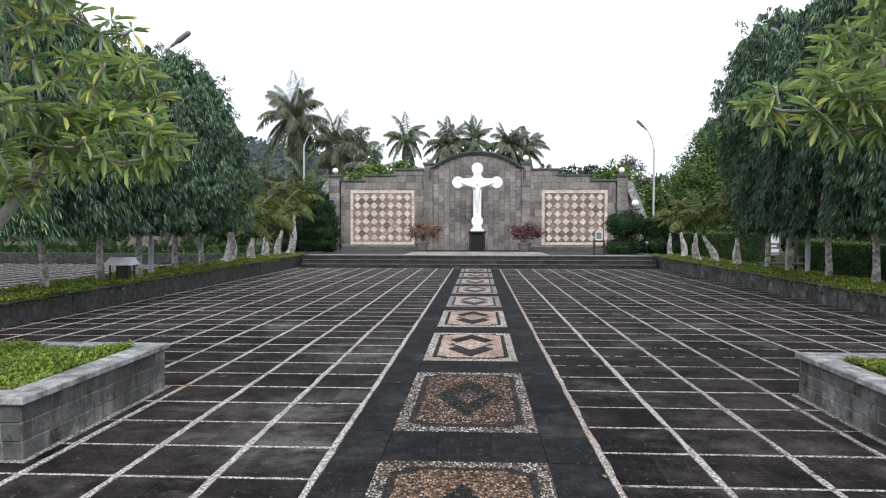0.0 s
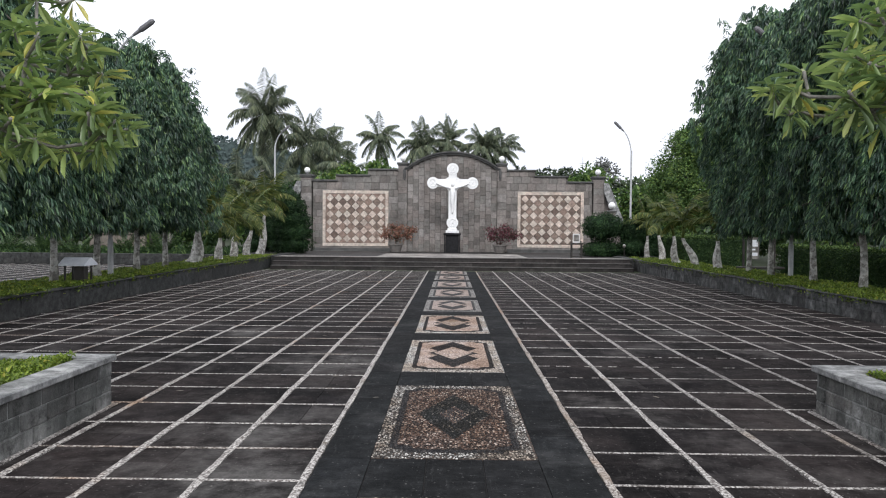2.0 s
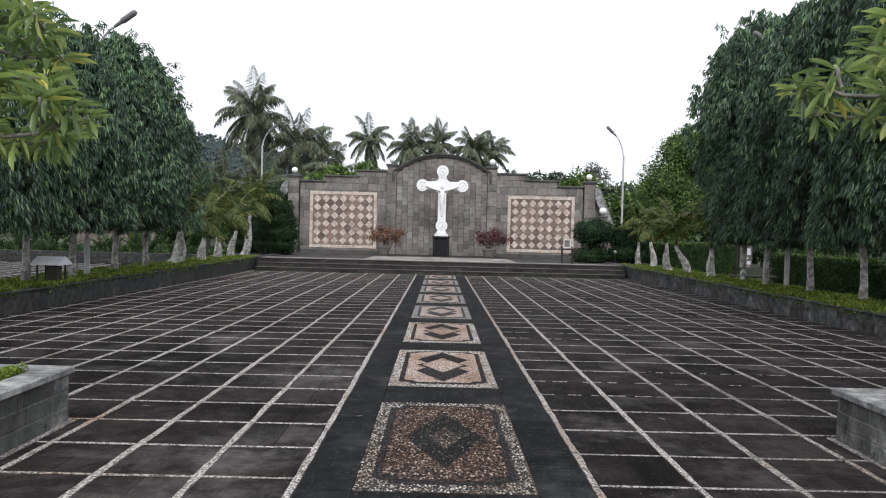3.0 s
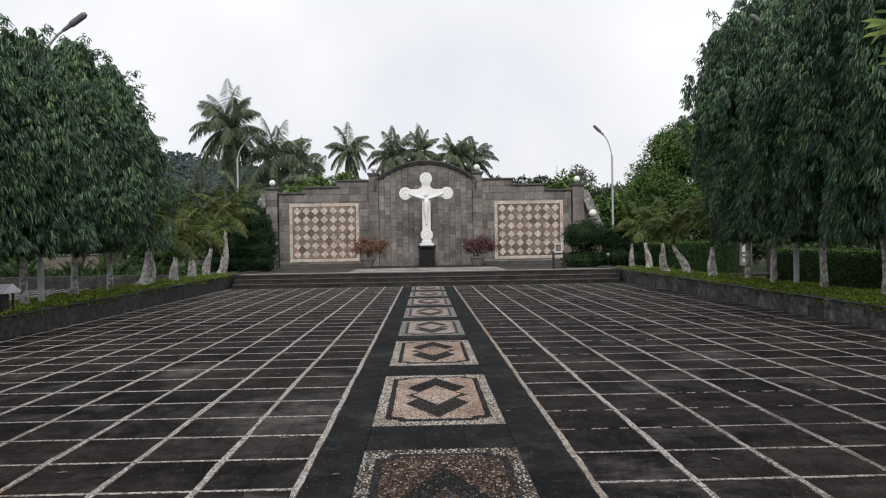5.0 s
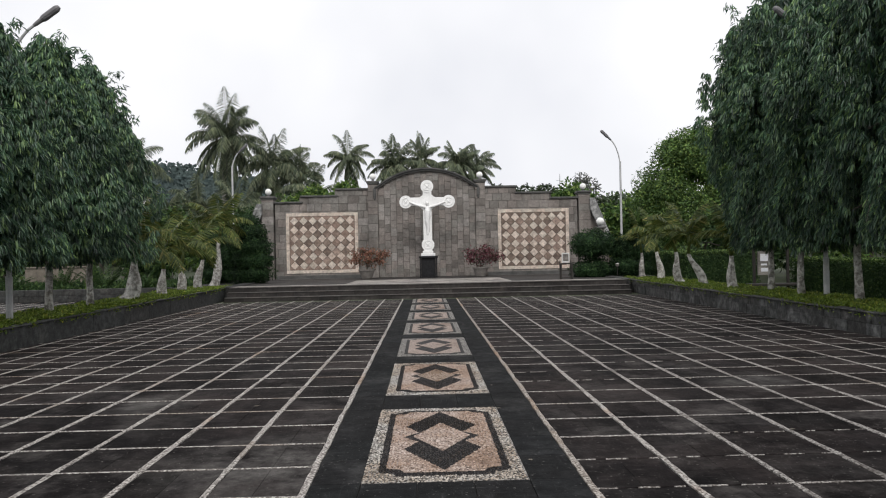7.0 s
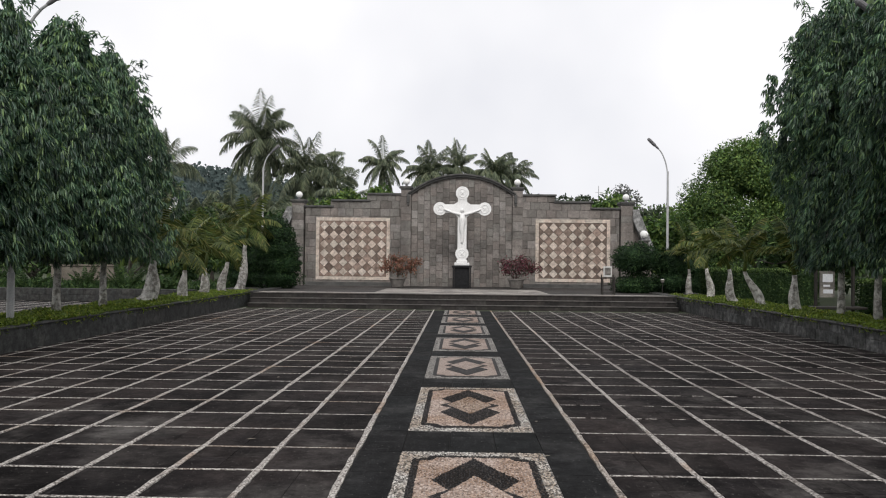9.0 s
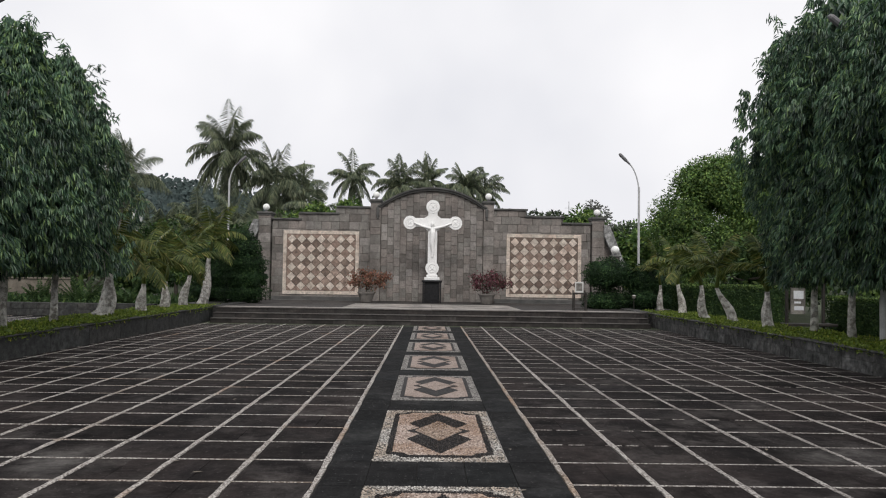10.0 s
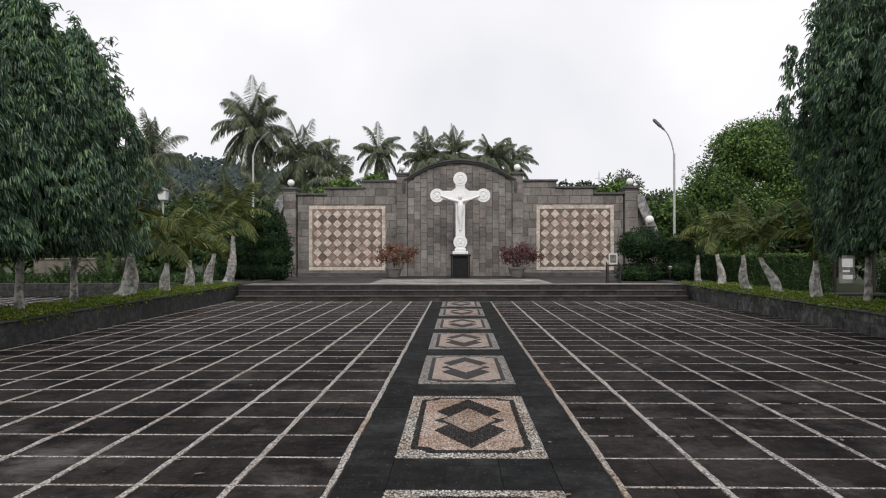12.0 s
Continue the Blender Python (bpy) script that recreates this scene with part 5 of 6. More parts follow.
def weeping_crown(name, h, rad, seed, cone, flare):
    """Hanging tassels of narrow leaves that lie over each other; cone: how far the crown narrows upwards; flare: how far it narrows at the skirt."""
    rng = np.random.default_rng(seed)
    base, ax, nr, ln = [], [], [], []
    z0 = 1.25

    def reach(f):
        dome = min(1.0, (1.0 - f) * 3.2 + 0.18) ** 0.6
        tip = min(1.0, (1.0 - f) * 1.55 + 0.08) ** 0.8
        skirt = 1 - flare * 0.62 * max(1 - f / 0.6, 0.0)
        return rad * skirt * (dome * (1 - cone) + tip * cone)
    count = 112
    for b in range(count):
        f = (b + rng.uniform(0, 1)) / count
        z = z0 + 0.35 + (h - z0 - 0.35) * f
        a = b * 2.399 + rng.uniform(-0.35, 0.35)
        # now and then a longer limb stands out of the outline
        out = reach(f) * (rng.uniform(1.03, 1.15) if rng.random() < 0.14 else rng.uniform(0.6, 1.06))
        out *= 1 + 0.09 * math.sin(3 * a + seed) * math.sin(9 * f + seed * 1.7)
        n = 42
        u = rng.uniform(0, 1, n) ** 0.8
        hang = rng.uniform(0.75, 1.35)
        r = out + 0.14 * np.sin(u * 2.6) - 0.05 * u
        swing = a + rng.normal(0, 1, n) * (0.09 + 0.15 * u) / max(out, 0.35)
        p = np.column_stack((np.cos(swing) * r, np.sin(swing) * r, z - hang * u)) + rng.normal(0, 0.05, (n, 3))
        p = p[p[:, 2] > z0 + 0.12 * math.sin(a * 3)]
        n = len(p)
        if n == 0:
            continue
        # each twig ends in a whorl of drooping leaves
        whorl = 8
        w = np.tile(np.arange(whorl) * 2 * math.pi / whorl, n) + np.repeat(rng.uniform(0, 6.283, n), whorl) + rng.normal(0, 0.2, n * whorl)
        droop = np.repeat(rng.uniform(-1.15, -0.35, n), whorl) + rng.normal(0, 0.18, n * whorl)
        base.append(np.repeat(p, whorl, 0) + rng.normal(0, 0.012, (n * whorl, 3)))
        ax.append(np.column_stack((np.cos(w) * 0.62 + math.cos(a) * 0.3, np.sin(w) * 0.62 + math.sin(a) * 0.3, droop)))
        nr.append(np.column_stack((np.cos(w) * 0.5, np.sin(w) * 0.5, np.full(n * whorl, 0.8))))
        ln.append(rng.uniform(0.11, 0.205, n * whorl))
    # sparser, larger leaves inside keep the crown from being seen through
    n = 6500
    f = rng.uniform(0.03, 0.95, n)
    a, o = rng.uniform(0, 6.283, n), np.array([reach(q) for q in f]) * rng.uniform(0.1, 0.72, n)
    base.append(np.column_stack((np.cos(a) * o, np.sin(a) * o, z0 + (h - z0) * f)))
    ax.append(np.column_stack((np.cos(a) * 0.4, np.sin(a) * 0.4, np.full(n, -1.0))) + rng.normal(0, 0.4, (n, 3)))
    nr.append(np.column_stack((np.cos(a), np.sin(a), np.full(n, 0.2))) + rng.normal(0, 0.3, (n, 3)))
    ln.append(np.full(n, 0.28))
    # a few shoots stand up from the top
    for q in range(14):
        f = rng.uniform(0.55, 0.97)
        a, o, tall = rng.uniform(0, 6.283), reach(f) * rng.uniform(0.4, 1.0), rng.uniform(0.2, 0.6)
        n = 40
        u = rng.uniform(0, 1, n)
        o = o + 0.25 * u * u
        p = np.column_stack((math.cos(a) * o, math.sin(a) * o, 1.25 + (h - 1.25) * f - 0.1 + tall * np.sin(u * 2.1))) + rng.normal(0, 0.05, (n, 3))
        w = rng.uniform(0, 6.283, n)
        base.append(p)
        ax.append(np.column_stack((np.cos(w), np.sin(w), rng.uniform(-1.0, 0.2, n))))
        nr.append(np.tile([0, 0, 1.0], (n, 1)))
        ln.append(np.full(n, 0.17))
    base, ax, nr, ln = (np.concatenate(c) for c in (base, ax, nr, ln))
    return leaf_mesh(name, base, ax, nr, ln, np.where(ln > 0.265, 0.075, ln * 0.15), L_ASHOKA, 0.25, 0.3)


def weeping_tree(h, rad, seed, cone, flare=0.0):
    rng = random.Random(seed)
    ob = thing("weeping_tree", "dark green weeping tree with a whitewashed trunk", "tree", group="weeping trees on the verges")
    pts = [(0, 0, 0), (0.02, 0.0, 0.4), (rng.uniform(-.05, .05), rng.uniform(-.04, .04), 0.9), (rng.uniform(-.08, .08), 0.03, 1.5)]
    part("trunk", Shape().tube(pts, [0.105, 0.078, 0.07, 0.066], 12), LIMED, ob, "whitewashed trunk", True)
    part("leader", Shape().tube([pts[-1], (0.03, 0.02, h * 0.55), (0, 0, h - 0.3)], [0.075, 0.055, 0.02], 8), BARK, ob)
    for k in range(12):
        a, z = k * 2.4, 1.5 + (h - 2.2) * k / 12
        part("limb", Shape().tube([(0.02, 0.02, z), (math.cos(a) * rad * 0.4, math.sin(a) * rad * 0.4, z + 0.2), (math.cos(a) * rad * 0.8, math.sin(a) * rad * 0.8, z - 0.1)], [0.04, 0.025, 0.01], 5), BARK, ob)
    part("crown", weeping_crown("crown", h, rad, seed, cone, flare), None, ob)
    twigs = Shape()
    for k in range(26):
        a, z = rng.uniform(0, 6.283), rng.uniform(1.35, 2.3)
        o = rad * (1 - 0.5 * flare) * rng.uniform(0.75, 1.0)
        x, y = math.cos(a), math.sin(a)
        twigs.tube([(x * o * 0.3, y * o * 0.3, z + 0.35), (x * o * 0.7, y * o * 0.7, z + 0.3), (x * o, y * o, z), (x * (o + 0.06), y * (o + 0.06), z - rng.uniform(0.15, 0.35))], [0.012, 0.009, 0.006, 0.003], 4, False)
    part("twigs", twigs, PLUMBARK, ob, "bare grey hanging twigs")
    return ob


kinds = [weeping_tree(5.8, 1.2, 81, 0.7), weeping_tree(6.2, 1.27, 82, 0.72), weeping_tree(7.1, 1.5, 83, 0.1, 0.4), weeping_tree(7.5, 1.55, 84, 0.05, 0.5), weeping_tree(7.4, 1.5, 85, 0.0, 0.9)]
PLACES = [(-8.35, 11.0, 0, 40), (-8.4, 13.3, 1, 30), (-8.45, 15.5, 0, 90), (-8.35, 17.2, 0, 200), (-8.4, 19.45, 1, 140), (-8.45, 21.5, 1, 300),
          (8.6, 13.3, 2, 10), (8.65, 15.6, 3, 0), (8.8, 18.0, 2, 70), (8.72, 20.15, 3, 180), (8.75, 21.7, 4, 250)]
used = set()
for x, y, k, turn in PLACES:
    m = pose(x, y, 0.32, 0, 0, turn)
    if k in used:
        copy_thing(kinds[k], m)
    else:
        kinds[k].matrix_basis = m
        used.add(k)


def frond(rng, root, azim, elev, length, leaflet, n, droop, curl):
    """One feather leaf: the bent rib and its leaflets."""
    rib, d = [np.array(root, float)], np.array([math.cos(azim) * math.cos(elev), math.sin(azim) * math.cos(elev), math.sin(elev)])
    seg = 10
    for i in range(seg):
        d = d + np.array([0, 0, -droop * (0.35 + i / seg) / seg])
        d /= np.linalg.norm(d)
        rib.append(rib[-1] + d * length / seg)
    rib = np.array(rib)
    t = np.linspace(0.14, 0.99, n)
    pos = np.column_stack([np.interp(t, np.linspace(0, 1, seg + 1), rib[:, k]) for k in range(3)])
    tan = np.gradient(pos, axis=0)
    tan /= np.linalg.norm(tan, axis=1, keepdims=True)
    side = np.cross(tan, [0, 0, 1.0])
    side /= np.linalg.norm(side, axis=1, keepdims=True) + 1e-9
    up = np.cross(side, tan)
    ll = leaflet * np.sin(np.pi * (0.12 + 0.83 * t)) ** 0.7
    out = []
    for s in (-1, 1):
        ax = tan * 0.55 + side * s * 0.8 - np.array([0, 0, curl]) + rng.normal(0, 0.09, (n, 3))
        out.append((pos, ax, up + rng.normal(0, 0.2, (n, 3)), ll * rng.uniform(0.85, 1.1, n)))
    return rib, [np.concatenate(c) for c in zip(*out)]


def palm_top(ob, root, rng, n_fronds, length, leaflet, n_leaf, material, elevs, droop, curl, width, rib_r=0.02, first=0.0, jit=0.15, hang=0.12):
    ribs, got = Shape(), []
    for k in range(n_fronds):
        f = k / max(n_fronds - 1, 1)
        elev = elevs[0] + (elevs[1] - elevs[0]) * f ** 1.25 + rng.uniform(-jit, jit)
        rib, leaves = frond(rng, root, first + k * 2.4 + rng.uniform(-0.25, 0.25), elev, length * rng.uniform(0.85, 1.1), leaflet, n_leaf, droop * rng.uniform(0.65, 1.4), curl)
        ribs.tube(rib, list(np.linspace(rib_r, rib_r * 0.2, len(rib))), 5, False)
        got.append(leaves)
    base, ax, nr, ln = (np.concatenate(c) for c in zip(*got))
    part("fronds", leaf_mesh("fronds", base, ax, nr, ln, width, material, 0.3, hang, (0.25, 0.65, 1.0, 0.7)), None, ob, "arching feather fronds")
    part("frond_ribs", ribs, material, ob)


def bottle_palm(at, trunk_h, base_r, lean, seed, length, label, n=8):
    rng = np.random.default_rng(seed)
    ob = thing("bottle_palm", label, "palm", at, "small palms on the verges")
    top = (lean[0] + (0.025 + abs(lean[0]) * 0.13) * math.sin(1.6 * math.pi) * (1 if seed % 2 else -1), lean[1] + 0.04 * math.sin(3 + seed), trunk_h)
    pts = [(lean[0] * f + (0.025 + abs(lean[0]) * 0.13) * math.sin(1.6 * math.pi * f) * (1 if seed % 2 else -1), lean[1] * f + 0.04 * math.sin(3 * f + seed), trunk_h * f) for f in (0, 0.05, 0.12, 0.25, 0.4, 0.55, 0.7, 0.85, 1.0)]
    part("trunk", Shape().tube(pts, [base_r * k for k in (1.42, 1.2, 1.02, 1.0, 0.96, 0.82, 0.62, 0.47, 0.4)], 14), LIMED, ob, "grey swollen trunk with pale lime", True)
    cs = Shape().tube([top, (lean[0] * 1.1, lean[1] * 1.1, trunk_h + 0.3), (lean[0] * 1.15, lean[1] * 1.15, trunk_h + 0.62)], [base_r * 0.42, base_r * 0.34, base_r * 0.18], 12)
    shaft = part("crownshaft", cs, L_PALM, ob, "yellow-green crownshaft", True)
    palm_top(shaft, (lean[0] * 1.15, lean[1] * 1.15, trunk_h + 0.56), rng, n, length * 0.9, length * 0.25, 34, L_PALM, (1.3, 0.2), 1.9, 0.6, 0.045, 0.02, seed)


V = 0.33
lab_l, lab_r = "small palm with a fat limed trunk and arching fronds", "small palm with a leaning limed trunk and arching fronds"
bottle_palm((-8.55, 24.1, V), 1.15, 0.21, (0.2, 0.1), 101, 1.9, lab_l, 11)
bottle_palm((-8.45, 26.4, V), 0.85, 0.15, (0.05, 0), 102, 1.75, lab_l)
bottle_palm((-8.6, 28.6, V), 0.9, 0.155, (0.1, 0), 103, 1.75, lab_l)
bottle_palm((-8.5, 30.2, V), 1.1, 0.15, (0.15, 0), 104, 1.7, lab_l)
bottle_palm((-8.5, 32.3, V), 1.85, 0.165, (0.25, 0), 105, 1.9, lab_l, 12)
bottle_palm((8.4, 23.2, V), 0.95, 0.135, (-0.05, 0), 106, 1.45, lab_r, 7)
bottle_palm((8.35, 25.2, V), 1.0, 0.13, (-0.35, 0.1), 107, 1.45, lab_r, 7)
bottle_palm((8.35, 27.2, V), 1.05, 0.135, (-0.2, 0), 108, 1.5, lab_r, 7)
bottle_palm((8.55, 29.8, V), 1.05, 0.135, (-0.1, 0.1), 109, 1.45, lab_r, 7)
bottle_palm((8.7, 32.6, V), 1.0, 0.12, (-0.05, 0), 110, 1.45, lab_r, 7)


def coconut(at, h, crown, seed, lean=(0, 0), n=20, r=0.17):
    rng = np.random.default_rng(seed)
    ob = thing("coconut_palm", "tall coconut palm with drooping fronds behind the wall", "palm", at, "coconut palms behind the wall")
    pts = [(lean[0] * f * f, lean[1] * f * f, h * f) for f in (0, 0.1, 0.3, 0.5, 0.7, 0.85, 1.0)]
    part("trunk", Shape().tube(pts, [r * k for k in (1.5, 1.1, 0.95, 0.85, 0.8, 0.75, 0.7)], 10), PALMBARK, ob, "", True)
    root = (lean[0], lean[1], h)
    palm_top(ob, root, rng, n, crown, crown * 0.27, 48, L_COCO, (1.4, -1.15), 2.0, 0.85, 0.04, 0.035, seed * 0.7, 0.3, 0.25)
    for k in range(6):
        a = k * 1.05
        part("coconut", Shape().lathe([(0.02, -0.14), (0.1, -0.09), (0.13, 0.0), (0.1, 0.1), (0.02, 0.14)], (root[0] + 0.25 * math.cos(a), root[1] + 0.25 * math.sin(a), h - 0.25), 8), L_COCO, ob)


G = -0.09
coconut((-15.75, 60.0, G), 10.75, 3.8, 201, (0.35, 0), 36, 0.24)
coconut((-12.5, 61.0, G), 8.4, 3.5, 202, (0.5, 0), 34)
coconut((-10.7, 64.0, G), 8.2, 2.7, 203, (0.2, 0), 28)
coconut((-6.6, 61.0, G), 9.1, 2.35, 204, (0.5, 0), 22, 0.14)
coconut((-2.6, 60.0, G), 8.4, 2.5, 205, (0.2, 0), 32)
coconut((-0.1, 61.0, G), 8.9, 2.2, 206, (-0.2, 0), 26)
coconut((2.3, 60.0, G), 8.4, 2.3, 207, (0.2, 0), 32)
coconut((3.8, 63.0, G), 8.3, 2.4, 208, (0.3, 0), 28)
coconut((-22.6, 58.0, G), 8.3, 3.6, 209, (0.3, 0), 30)
coconut((-19.6, 66.0, G), 5.6, 3.4, 210, (0.1, 0), 26)
coconut((-13.8, 56.0, G), 4.8, 3.2, 211, (0.1, 0), 26)
coconut((-18.2, 55.0, G), 4.0, 3.0, 212, (-0.2, 0), 26)
coconut((-8.5, 57.0, G), 5.8, 2.8, 213, (0.2, 0), 26)


def broad_tree(name, at, h, radii, seed, leaves, size, material, label, category="tree", trunk_r=0.18, group="", clumps=60, shell=0.55, puff=0.36):
    """A crown of many leaf clumps over forking limbs."""
    rng = np.random.default_rng(seed)
    ob = thing(name, label, category, at, group)
    c = np.array([0, 0, h - radii[2]])
    d = spread(rng, clumps)
    d[:, 2] = np.where(d[:, 2] < -0.7, -d[:, 2], d[:, 2])
    cen = c + d * np.array(radii) * rng.uniform(shell, 1.0, (clumps, 1))
    per = leaves // clumps
    rc = min(radii) * puff
    dd = spread(rng, clumps * per)
    base = np.repeat(cen, per, 0) + dd * rc * rng.uniform(0.6, 1.03, (clumps * per, 1)) * np.repeat(rng.uniform(0.7, 1.15, clumps), per)[:, None] * np.array([1.15, 1.15, 0.8])
    ax = dd + rng.normal(0, 0.5, dd.shape) + np.array([0, 0, -0.25])
    nr = dd * 1.0 + np.array([0, 0, 0.45]) + rng.normal(0, 0.25, dd.shape)
    ln = rng.uniform(0.7, 1.25, len(base)) * size
    part("crown", leaf_mesh("crown", base, ax, nr, ln, ln * 0.5, material, 0.25, 0.2), None, ob)
    low = max(h - 2 * radii[2], 0.25)
    limbs = Shape()
    for pts, rad in grow([(0, 0, 0), (0.03, 0, low * 0.6), (0, 0.03, low + 0.1), (0.02, 0, h - radii[2])], list(cen[::3]), trunk_r * 0.12, trunk_r):
        limbs.tube(pts, rad, 6)
    part("trunk", limbs, BARK, ob)
    return ob


# big round tree behind the right verge, and the wood behind the wall
broad_tree("round_tree", (14.95, 42.0, G), 7.7, (3.15, 2.9, 3.5), 301, 84000, 0.135, L_TREE, "broad round green tree beyond the clipped hedge", clumps=150, shell=0.66, puff=0.33)
broad_tree("round_tree", (19.3, 44.0, G), 8.2, (3.4, 3.0, 3.8), 302, 60000, 0.15, L_TREE, "broad green tree beyond the clipped hedge", clumps=150, shell=0.6, puff=0.28)
broad_tree("grey_tree", (13.2, 62.0, G), 7.6, (1.6, 1.5, 2.2), 303, 1800, 0.22, L_GREY, "thin greyish tree far behind the wall", clumps=30)
broad_tree("thin_tree", (23.0, 52.0, G), 11.0, (2.0, 2.0, 2.8), 304, 2200, 0.22, L_GREY, "thin greyish tree behind the round trees", clumps=30)
for i, (x, y, h, r) in enumerate([(10.5, 56, 6.4, 1.9), (13.5, 57, 5.6, 2.2), (17, 60, 6.6, 2.6), (7.6, 60, 6.5, 1.6), (21, 64, 7.5, 3.0), (11.8, 47, 4.3, 1.9),
                                  (-7.4, 52, 6.0, 1.6), (-5.0, 50, 6.0, 1.3), (-8.6, 55, 6.0, 2.0), (-1.5, 55, 5.8, 2.0), (2.5, 56, 5.6, 2.0), (9.9, 63, 6.6, 1.5), (5.9, 64, 6.8, 1.4), (12.3, 66, 6.6, 1.7)]):
    broad_tree("bushy_tree", (x, y, G), h, (r, r, min(h * 0.42, r * 1.1)), 310 + i, 2800, 0.30, L_TREE if i not in (1, 3, 4, 11, 12, 13) else L_FAR, "bushy green tree behind the memorial wall",
               group="bushy trees behind the wall", clumps=34)
for i, (x, y, h, r) in enumerate([(-12.5, 44, 3.6, 1.8), (-15.5, 47, 4.2, 2.1), (-19, 46, 4.4, 2.2), (-23, 48, 5.0, 2.6), (-11.5, 50, 4.6, 2.0), (-17, 54, 5.4, 2.6), (-27, 50, 5.5, 2.8),
                                  (-21, 40, 3.4, 1.8), (-25, 39, 3.8, 2.0), (-30, 42, 5.0, 2.6), (-14, 40.5, 2.6, 1.5), (-33, 36, 5.0, 2.8)]):
    broad_tree("shrub_tree", (x, y, G), h, (r, r, h * 0.45), 330 + i, 2600, 0.26, (L_TREE, L_HEDGE, L_FAR)[i % 3], "dense green shrub tree beyond the side court",
               group="shrub trees beyond the side court", clumps=34)
for i, (x, y, h, r) in enumerate([(13.5, 33.5, 3.4, 1.7), (16.5, 30, 4.2, 2.1), (15.5, 25, 4.0, 2.0), (15, 20, 4.4, 2.2), (18, 36, 4.8, 2.4), (16, 15.5, 4.6, 2.4), (22, 26, 6.0, 3.0)]):
    broad_tree("shrub_tree", (x, y, G), h, (r, r, h * 0.45), 350 + i, 3000, 0.24, (L_HEDGE, L_TREE)[i % 2], "dense green shrub tree behind the hedge",
               group="shrub trees behind the hedge", clumps=36)


# thin mast far behind the wall
mast = thing("antenna_mast", "thin grey antenna mast far behind the memorial wall", "mast", (14.3, 80.0, G))
part("pole", Shape().tube([(0, 0, 0), (0, 0, 6.0), (0, 0, 9.6)], [0.09, 0.07, 0.035], 8), STEEL, mast)
for z in (8.2, 8.9):
    part("cross_arm", Shape().tube([(-0.4, 0, z), (0.4, 0, z)], [0.02, 0.02], 6), STEEL, mast)


# banana plants beside the wall
def banana(at, h, seed):
    rng = np.random.default_rng(seed)
    ob = thing("banana_plant", "banana plant with broad torn leaves behind the wall", "banana plant", at, "banana plants")
    part("stem", Shape().tube([(0, 0, 0), (0, 0, h * 0.55)], [0.14, 0.09], 10), L_BANANA, ob)
    base, ax, nr, ln = [], [], [], []
    for k in range(9):
        a = k * 2.4
        d = np.array([math.cos(a), math.sin(a), 0])
        p = np.array([0, 0, h * 0.55])
        v = d * 0.45 + np.array([0, 0, 0.9])
        for q in range(7):
            v = v + np.array([0, 0, -0.2])
            nxt = p + v / np.linalg.norm(v) * 0.28
            sd = np.cross(v, [0, 0, 1.0])
            for s in (-1, 1):
                base.append(p)
                ax.append(sd * s + v * 0.3 - np.array([0, 0, 0.25]))
                nr.append([0, 0, 1.0])
                ln.append(0.42 * math.sin(math.pi * (q + 1.2) / 8.4) + 0.06)
            p = nxt
    part("leaves", leaf_mesh("leaves", base, ax, nr, np.array(ln), 0.30, L_BANANA, 0.1, 0.2, (0.3, 0.8, 1.0, 0.9)), None, ob)


for i, (x, y, h) in enumerate([(-10.2, 44, 4.6), (-11.6, 42.5, 4.2), (-17.6, 42.0, 4.6), (-16.4, 43.5, 5.0), (-7.5, 46, 5.4), (-5.6, 46, 5.8)]):
    banana((x, y, G), h, 400 + i)


# clipped shrubs at the ends of the steps
def clipped(name, at, tiers, seed, label, material=L_DARK, size=0.07, dens=620):
    """Tiers of clipped foliage: (height, radius, half height)."""
    rng = np.random.default_rng(seed)
    ob = thing(name, label, "shrub", at)
    hgt = max(t[0] for t in tiers)
    part("stem", Shape().tube([(0, 0, 0), (0.02, 0, hgt)], [0.08, 0.03], 8), BARK, ob)
    bs, core = [], Shape()
    for z, r, hz in tiers:
        n = int(dens * 4 * math.pi * r * (r + hz) / 2)
        d = spread(rng, n)
        lump = 1 + 0.17 * np.sin(d[:, 0] * 7 + z * 3) * np.sin(d[:, 1] * 8 + z) + 0.06 * np.sin(d[:, 2] * 13)
        bs.append((d, np.array([0, 0, z]) + d * lump[:, None] * np.array([r, r, hz]) * rng.uniform(0.86, 1.03, (n, 1))))
        core.lathe([(r * 0.82 * math.sin(math.pi * i / 8) + 0.01, z - hz * 0.82 * math.cos(math.pi * i / 8)) for i in range(9)], (0, 0, 0), 12)
    part("inner_foliage", core, L_DARK, ob)
    d, base = (np.concatenate(c) for c in zip(*bs))
    ax = d * 0.5 + rng.normal(0, 0.6, d.shape)
    part("foliage", leaf_mesh("foliage", base, ax, d + rng.normal(0, 0.3, d.shape), rng.uniform(0.7, 1.3, len(d)) * size, size * 0.55, material), None, ob)
    return ob


